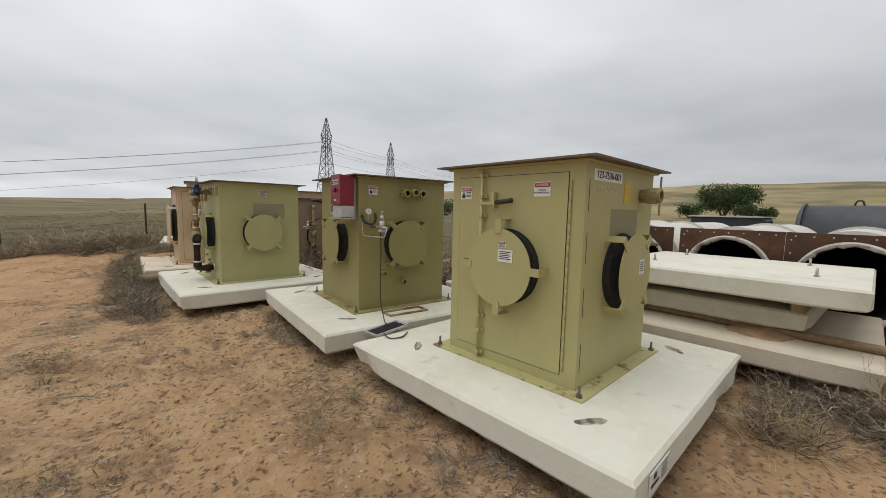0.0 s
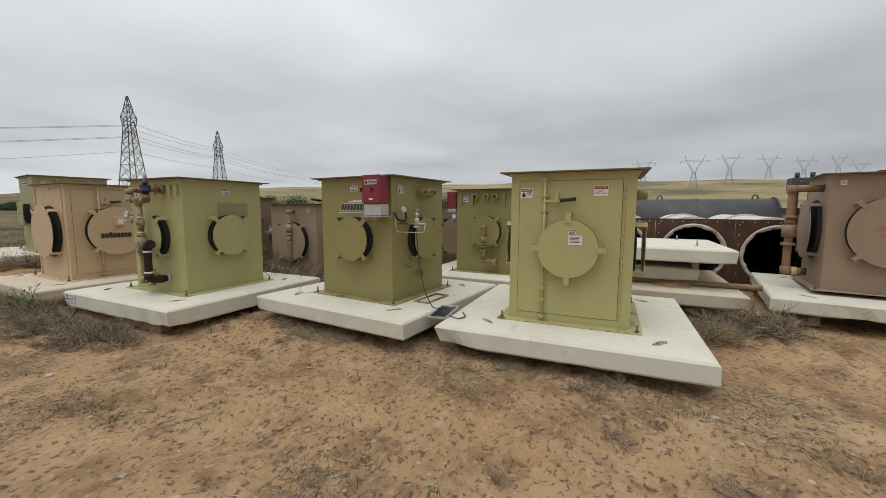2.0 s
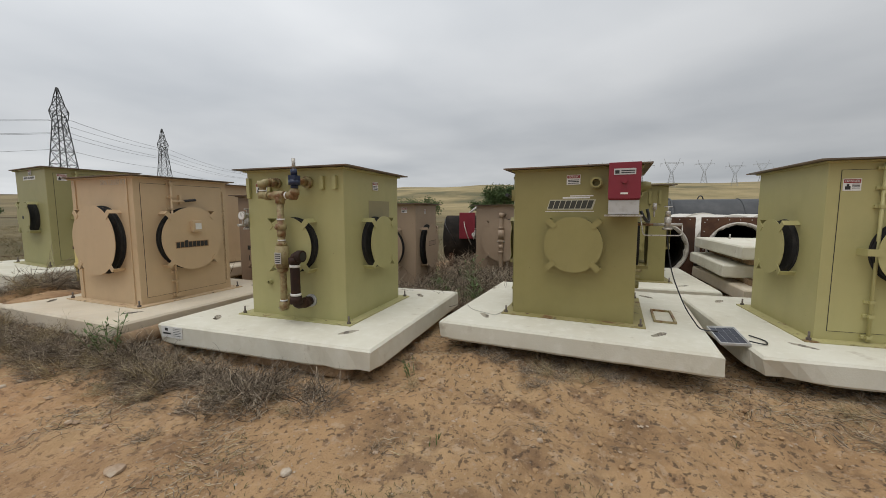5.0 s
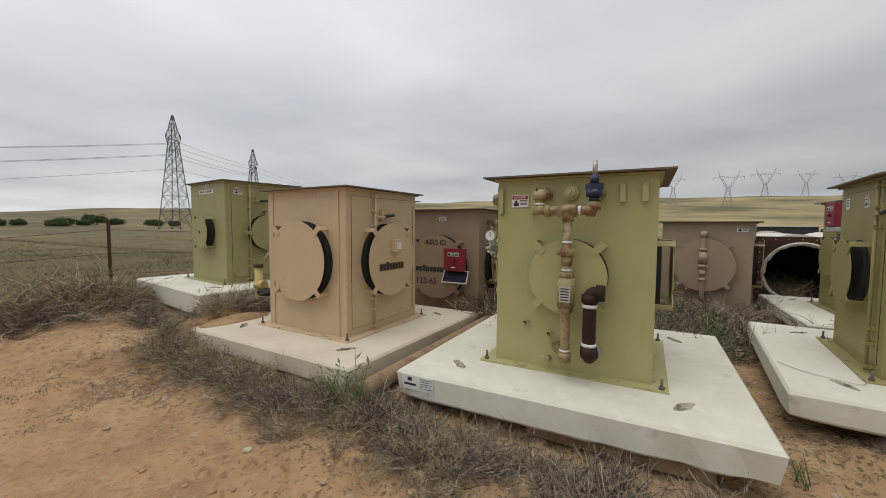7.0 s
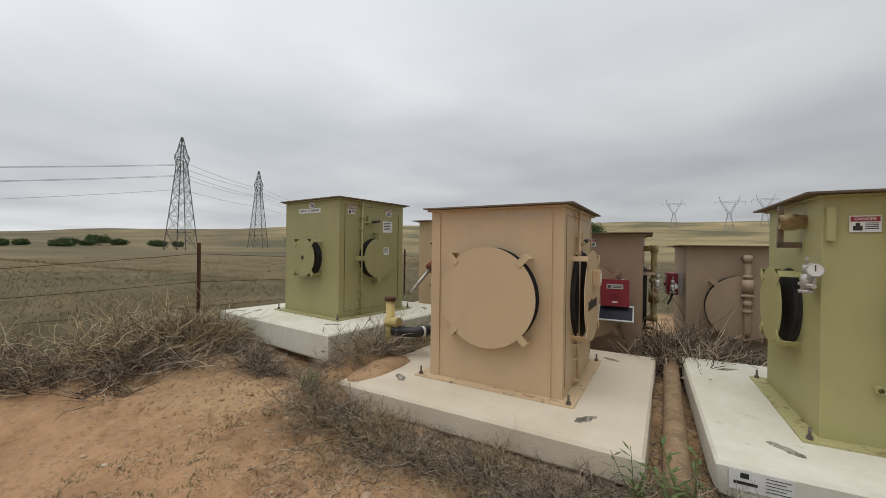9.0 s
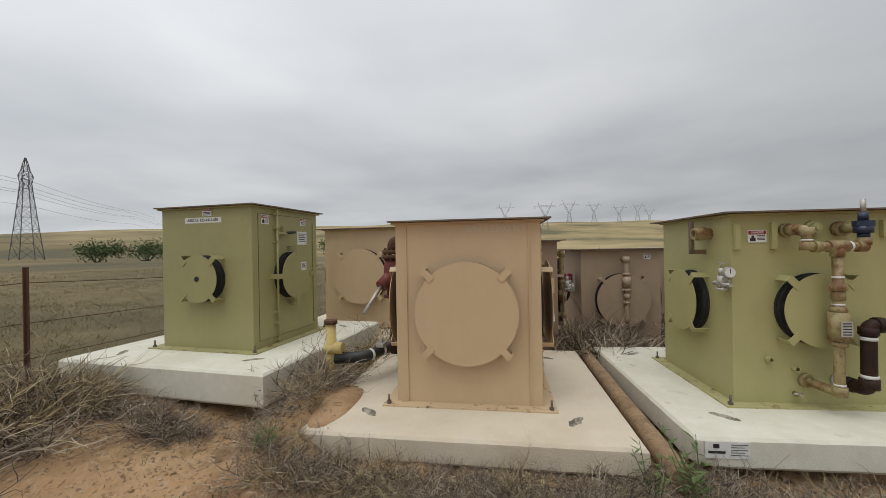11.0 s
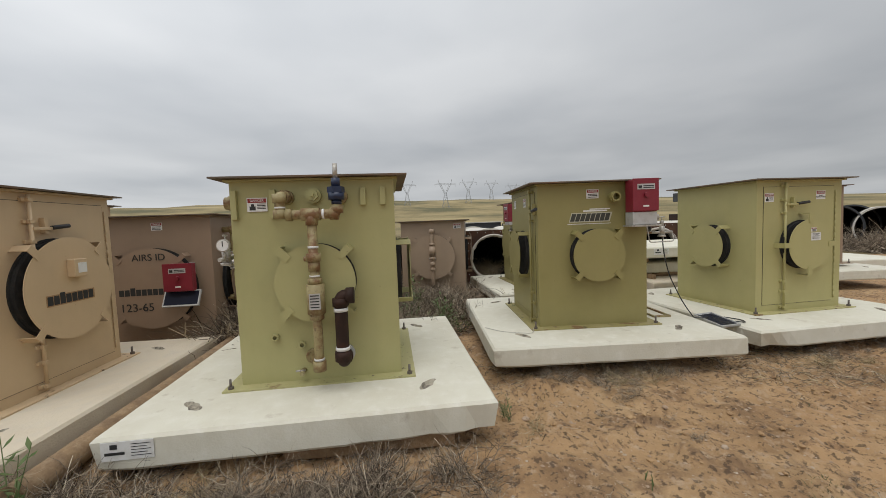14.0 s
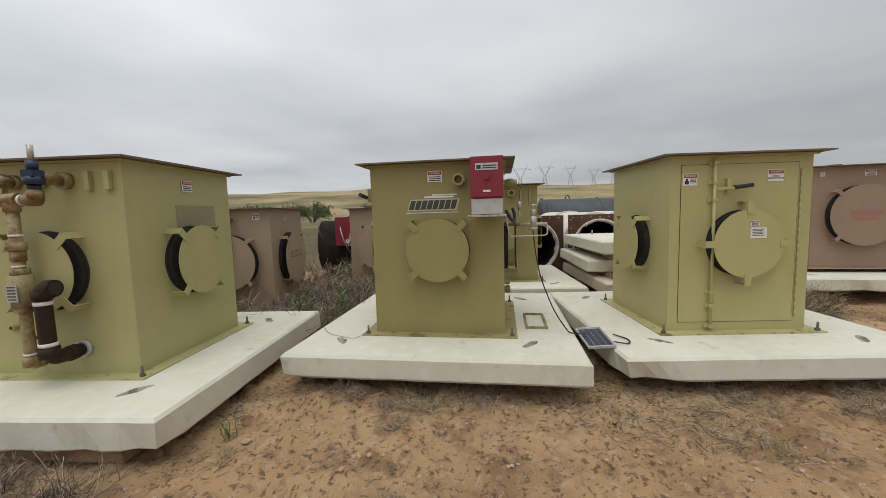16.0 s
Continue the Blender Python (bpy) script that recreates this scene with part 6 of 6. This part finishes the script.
def stone(x, y, s, flat, seed, mat, label, name="stone"):
    rnd = random.Random(seed)
    bm = bmesh.new()
    bmesh.ops.create_icosphere(bm, subdivisions=2, radius=s)
    for v in bm.verts:
        v.co *= 1 + 0.35 * noise.noise(v.co.normalized() * 1.4 + Vector((seed, 0, 0)))
        v.co.z *= flat
    ob = part(name, bm, mat)
    ob.matrix_basis = pose(x, y, relief(x, y) + s * flat * 0.4, 0, 0, rnd.uniform(0, 360))
    tagged(ob, label, "stone", "loose stones in the sand")


for k in range(60):
    stone(wrnd.uniform(-2.4, 1.4), wrnd.uniform(-0.5, 12.0), 0.014 + 0.03 * wrnd.random() ** 2.5, wrnd.uniform(0.4, 0.75), 100 + k, STONE, "pale rough stone half sunk in sand")
stone(-0.72, 6.75, 0.05, 0.4, 400, STONE, "crumpled pale scrap lying on the sand", "crumpled_scrap")


def scatter_stuff():
    """Pebbles and clods, too many to count."""
    rnd = random.Random(9)
    verts, faces = [], []
    base = [(0, 0, 1), (1, 0, 0), (0, 1, 0), (-1, 0, 0), (0, -1, 0), (0, 0, -1)]
    tris = [(0, 1, 2), (0, 2, 3), (0, 3, 4), (0, 4, 1), (5, 2, 1), (5, 3, 2), (5, 4, 3), (5, 1, 4)]
    for _ in range(14000):
        x, y = rnd.uniform(-3.6, 3.4), rnd.uniform(-2.0, 13.0)
        s = 0.004 + 0.012 * rnd.random() ** 4 + (0.02 * rnd.random() if rnd.random() < 0.012 else 0)
        z = relief(x, y)
        o = len(verts)
        a = rnd.uniform(0, 6.28)
        for bx, by, bz in base:
            k = s * rnd.uniform(0.7, 1.25)
            verts.append((x + (bx * math.cos(a) - by * math.sin(a)) * k, y + (bx * math.sin(a) + by * math.cos(a)) * k, z + bz * k * 0.6 + s * 0.2))
        faces += [tuple(o + i for i in t) for t in tris]
    me = bpy.data.meshes.new("pebbles")
    me.from_pydata(verts, [], faces)
    me.materials.append(STONE)
    tagged(new("pebbles", me), "pale pebbles and clods scattered over the sand", "pebbles", kind="stuff")


scatter_stuff()


def clod_stuff():
    """Crumbly lumps of earth, thickest where the sand is churned."""
    rnd = random.Random(31)
    src = bmesh.new()
    bmesh.ops.create_icosphere(src, subdivisions=1, radius=1.0)
    base = [v.co.copy() for v in src.verts]
    src.verts.index_update()
    tris = [tuple(v.index for v in f.verts) for f in src.faces]
    src.free()
    verts, faces, made = [], [], 0
    while made < 2600:
        x, y = rnd.uniform(-2.6, 1.9), rnd.uniform(-1.5, 12.0)
        if noise.noise(Vector((x * 0.55 + 3, y * 0.55 + 1, 0))) + 0.35 * min(max(x, -1), 1) + 0.4 * noise.noise(Vector((x * 2, y * 2, 1))) < rnd.uniform(-0.25, 0.5):
            continue
        made += 1
        s = 0.004 + 0.018 * rnd.random() ** 5
        z = relief(x, y)
        o = len(verts)
        q = Vector((rnd.uniform(0, 50), 0, 0))
        for v in base:
            k = s * (1 + 0.5 * noise.noise(v * 1.3 + q))
            verts.append((x + v.x * k * 1.2, y + v.y * k, z + v.z * k * 0.65 + s * 0.25))
        faces += [tuple(o + i for i in t) for t in tris]
    me = bpy.data.meshes.new("earth_clods")
    me.from_pydata(verts, [], faces)
    me.materials.append(material("crumbly_earth", (0.37, 0.235, 0.12), 0.95, 0, (((0.46, 0.31, 0.165), 3, 0.55, 0.1, 0.8), ((0.26, 0.155, 0.08), 2.2, 0.58, 0.08, 0.8)), 0.5, 60))
    tagged(new("earth_clods", me), "crumbly brown lumps of earth strewn over the sand", "clods", kind="stuff")


clod_stuff()


def litter_stuff():
    """Broken stems and chaff lying in drifts on the sand."""
    rnd = random.Random(21)
    bms = {"dark_litter": (TWIG, [], []), "pale_litter": (STRAW, [], [])}
    made = 0
    while made < 30000:
        x, y = rnd.uniform(-3.2, 2.2), rnd.uniform(-1.5, 12.8)
        n = noise.noise(Vector((x * 0.9, y * 0.9, 11))) + 0.6 * noise.noise(Vector((x * 2.3, y * 2.3, 4))) + 0.10 * max(-1.5, x)
        if n < rnd.uniform(0.15, 0.6):
            continue
        made += 1
        mat, verts, faces = bms["dark_litter" if rnd.random() < 0.72 else "pale_litter"]
        a, ln = rnd.uniform(0, 6.28), 0.008 + 0.10 * rnd.random() ** 5
        w = rnd.uniform(0.0008, 0.002)
        d, s = Vector((math.cos(a), math.sin(a), 0)), Vector((-math.sin(a), math.cos(a), 0))
        o = len(verts)
        for k in range(3):
            p = Vector((x, y, 0)) + d * ln * (k / 2 - 0.5) + s * ln * 0.08 * (k == 1)
            z = relief(p.x, p.y) + 0.004 + 0.006 * rnd.random()
            verts += [(p.x + s.x * w, p.y + s.y * w, z), (p.x - s.x * w, p.y - s.y * w, z), (p.x, p.y, z + w * 1.6)]
        for k in (0, 3):
            for i in range(3):
                j = (i + 1) % 3
                faces.append((o + k + i, o + k + j, o + k + 3 + j, o + k + 3 + i))
    for name, (mat, verts, faces) in bms.items():
        me = bpy.data.meshes.new(name)
        me.from_pydata(verts, [], faces)
        me.materials.append(mat)
        tagged(new(name, me), "broken dry stems and chaff lying on the sand", "plant litter", kind="stuff")


litter_stuff()


def low_grass():
    """Thin grey-green grass creeping over the sand in small patches."""
    rnd = random.Random(77)
    verts, faces = [], []
    for cx, cy, rx, ry, n in GRASS_PATCHES:
        for _ in range(n):
            a, q = rnd.uniform(0, 6.28), rnd.random() ** 0.7
            x, y = cx + 1.4 * rx * q * math.cos(a), cy + 1.4 * ry * q * math.sin(a)
            if noise.noise(Vector((x * 7, y * 7, 2))) < -0.1:
                continue
            z, b = relief(x, y), rnd.uniform(0, 6.28)
            h, lean, w = rnd.uniform(0.006, 0.022), rnd.uniform(0.8, 2.4), rnd.uniform(0.001, 0.0022)
            sx, sy = -math.sin(b) * w, math.cos(b) * w
            dx_, dy_ = math.cos(b) * h * lean, math.sin(b) * h * lean
            o = len(verts)
            verts += [(x - sx, y - sy, z - 0.004), (x + sx, y + sy, z - 0.004), (x + dx_ * 0.5 + sx, y + dy_ * 0.5 + sy, z + h * 0.7), (x + dx_ * 0.5 - sx, y + dy_ * 0.5 - sy, z + h * 0.7), (x + dx_, y + dy_, z + h)]
            faces += [(o, o + 1, o + 2, o + 3), (o + 3, o + 2, o + 4)]
    me = bpy.data.meshes.new("low_grass")
    me.from_pydata(verts, [], faces)
    me.materials.append(stem_material("grey_green_blade", ((0.0, (0.05, 0.06, 0.022)), (0.5, (0.085, 0.09, 0.04)), (0.8, (0.17, 0.145, 0.075)), (1.0, (0.34, 0.28, 0.15)))))
    tagged(new("low_grass", me), "thin grey-green grass creeping over the sand in patches", "grass", kind="stuff")


GRASS_PATCHES = ((-0.6, 5.5, 0.2, 0.14, 420), (-0.5, 5.05, 0.2, 0.22, 520), (-0.43, 4.75, 0.14, 0.12, 260), (0.13, 3.02, 0.16, 0.1, 220), (1.3, 0.96, 0.16, 0.12, 220), (-0.29, 11.48, 0.22, 0.12, 420), (-1.04, 11.48, 0.26, 0.18, 620), (-0.75, 11.12, 0.2, 0.14, 400),
                 (-0.07, 11.33, 0.1, 0.08, 120), (-0.88, 10.43, 0.18, 0.1, 220), (-0.2, 4.3, 0.2, 0.12, 200), (1.17, 5.38, 0.06, 0.06, 60), (0.81, 3.44, 0.06, 0.06, 60), (0.55, 12.0, 0.5, 0.25, 500), (-0.4, 6.1, 0.25, 0.2, 260))
low_grass()


def grass_stuff():
    """Dry prairie grass beyond the fence."""
    rnd = random.Random(12)
    verts, faces = [], []
    made = 0
    while made < 60000:
        d = 5 + 50 * rnd.random() ** 1.5
        a = radians(rnd.uniform(-25, 130))
        x, y = -1 + d * math.cos(a), 7 + d * math.sin(a)
        if yard_mask(x, y) > 0.3 + 0.2 * rnd.random() or (6 < x < 12.5 and -2 < y < 6.5) or noise.noise(Vector((x * 0.5, y * 0.5, 8))) < rnd.uniform(-0.6, 0.2):
            continue
        made += 1
        z = relief(x, y)
        for _ in range(2):
            b = rnd.uniform(0, 6.28)
            h = rnd.uniform(0.03, 0.13)
            w = 0.003 + d * 0.00025
            px, py = x + rnd.gauss(0, 0.06), y + rnd.gauss(0, 0.06)
            o = len(verts)
            verts += [(px - math.cos(b) * w, py - math.sin(b) * w, z - 0.02), (px + math.cos(b) * w, py + math.sin(b) * w, z - 0.02), (px + rnd.gauss(0, 1.1) * h, py + rnd.gauss(0, 1.1) * h, z + h)]
            faces.append((o, o + 1, o + 2))
    me = bpy.data.meshes.new("prairie_grass")
    me.from_pydata(verts, [], faces)
    me.materials.append(material("dry_grass_blade", (0.16, 0.122, 0.054), 0.9, 0, (((0.13, 0.135, 0.05), 0.25, 0.55, 0.1, 0.8), ((0.28, 0.225, 0.125), 0.9, 0.58, 0.1, 0.8))))
    tagged(new("prairie_grass", me), "dry yellow-brown prairie grass beyond the fence", "grass", kind="stuff")


grass_stuff()


def dirt_heap(x, y, rx, ry, h, z, label):
    bm = bmesh.new()
    n, m = 10, 28
    c = bm.verts.new((0, 0, h))
    rings = []
    for i in range(1, n + 1):
        t = i / n
        ring = []
        for k in range(m):
            a = 2 * math.pi * k / m
            w = 1 + 0.25 * noise.noise(Vector((math.cos(a) * 1.5, math.sin(a) * 1.5, x)))
            px, py = rx * t * w * math.cos(a), ry * t * w * math.sin(a)
            zz = h * (1 - t * t) ** 1.3 + (0.02 * noise.noise(Vector((px * 9, py * 9, 1))) if i < n else -0.03)
            ring.append(bm.verts.new((px, py, zz)))
        rings.append(ring)
    for k in range(m):
        bm.faces.new((c, rings[0][k], rings[0][(k + 1) % m]))
        for a, b in zip(rings, rings[1:]):
            bm.faces.new((a[k], b[k], b[(k + 1) % m], a[(k + 1) % m]))
    for f in bm.faces:
        f.smooth = True
    ob = part("sand_mound", bm, HEAP)
    ob.matrix_basis = pose(x, y, z)
    tagged(ob, label, "dirt heap")


HEAP = material("heaped_sand", (0.41, 0.265, 0.145), 0.95, 0, (((0.26, 0.15, 0.08), 4, 0.55, 0.08, 0.7), ((0.16, 0.1, 0.06), 20, 0.62, 0.05, 0.7)), 0.5, 40)
dirt_heap(0.95, 10.98, 0.5, 0.2, 0.07, 0.33, "reddish sand heaped over the pad's corner")
dirt_heap(4.9, 0.75, 0.5, 0.3, 0.05, 0.405, "sand and rubble lying on the lowest pad")
strip(0.4, 11.22, 1.4, 11.3, 8, 0.07, 0.35, 0.6)
# tumbleweed blown into the open end of a tube
for k in range(9):
    put_weed(7.15 + 0.14 * k, 4.38 + wrnd.uniform(-0.25, 0.25), wrnd.uniform(0.8, 1.15), z=0.25)
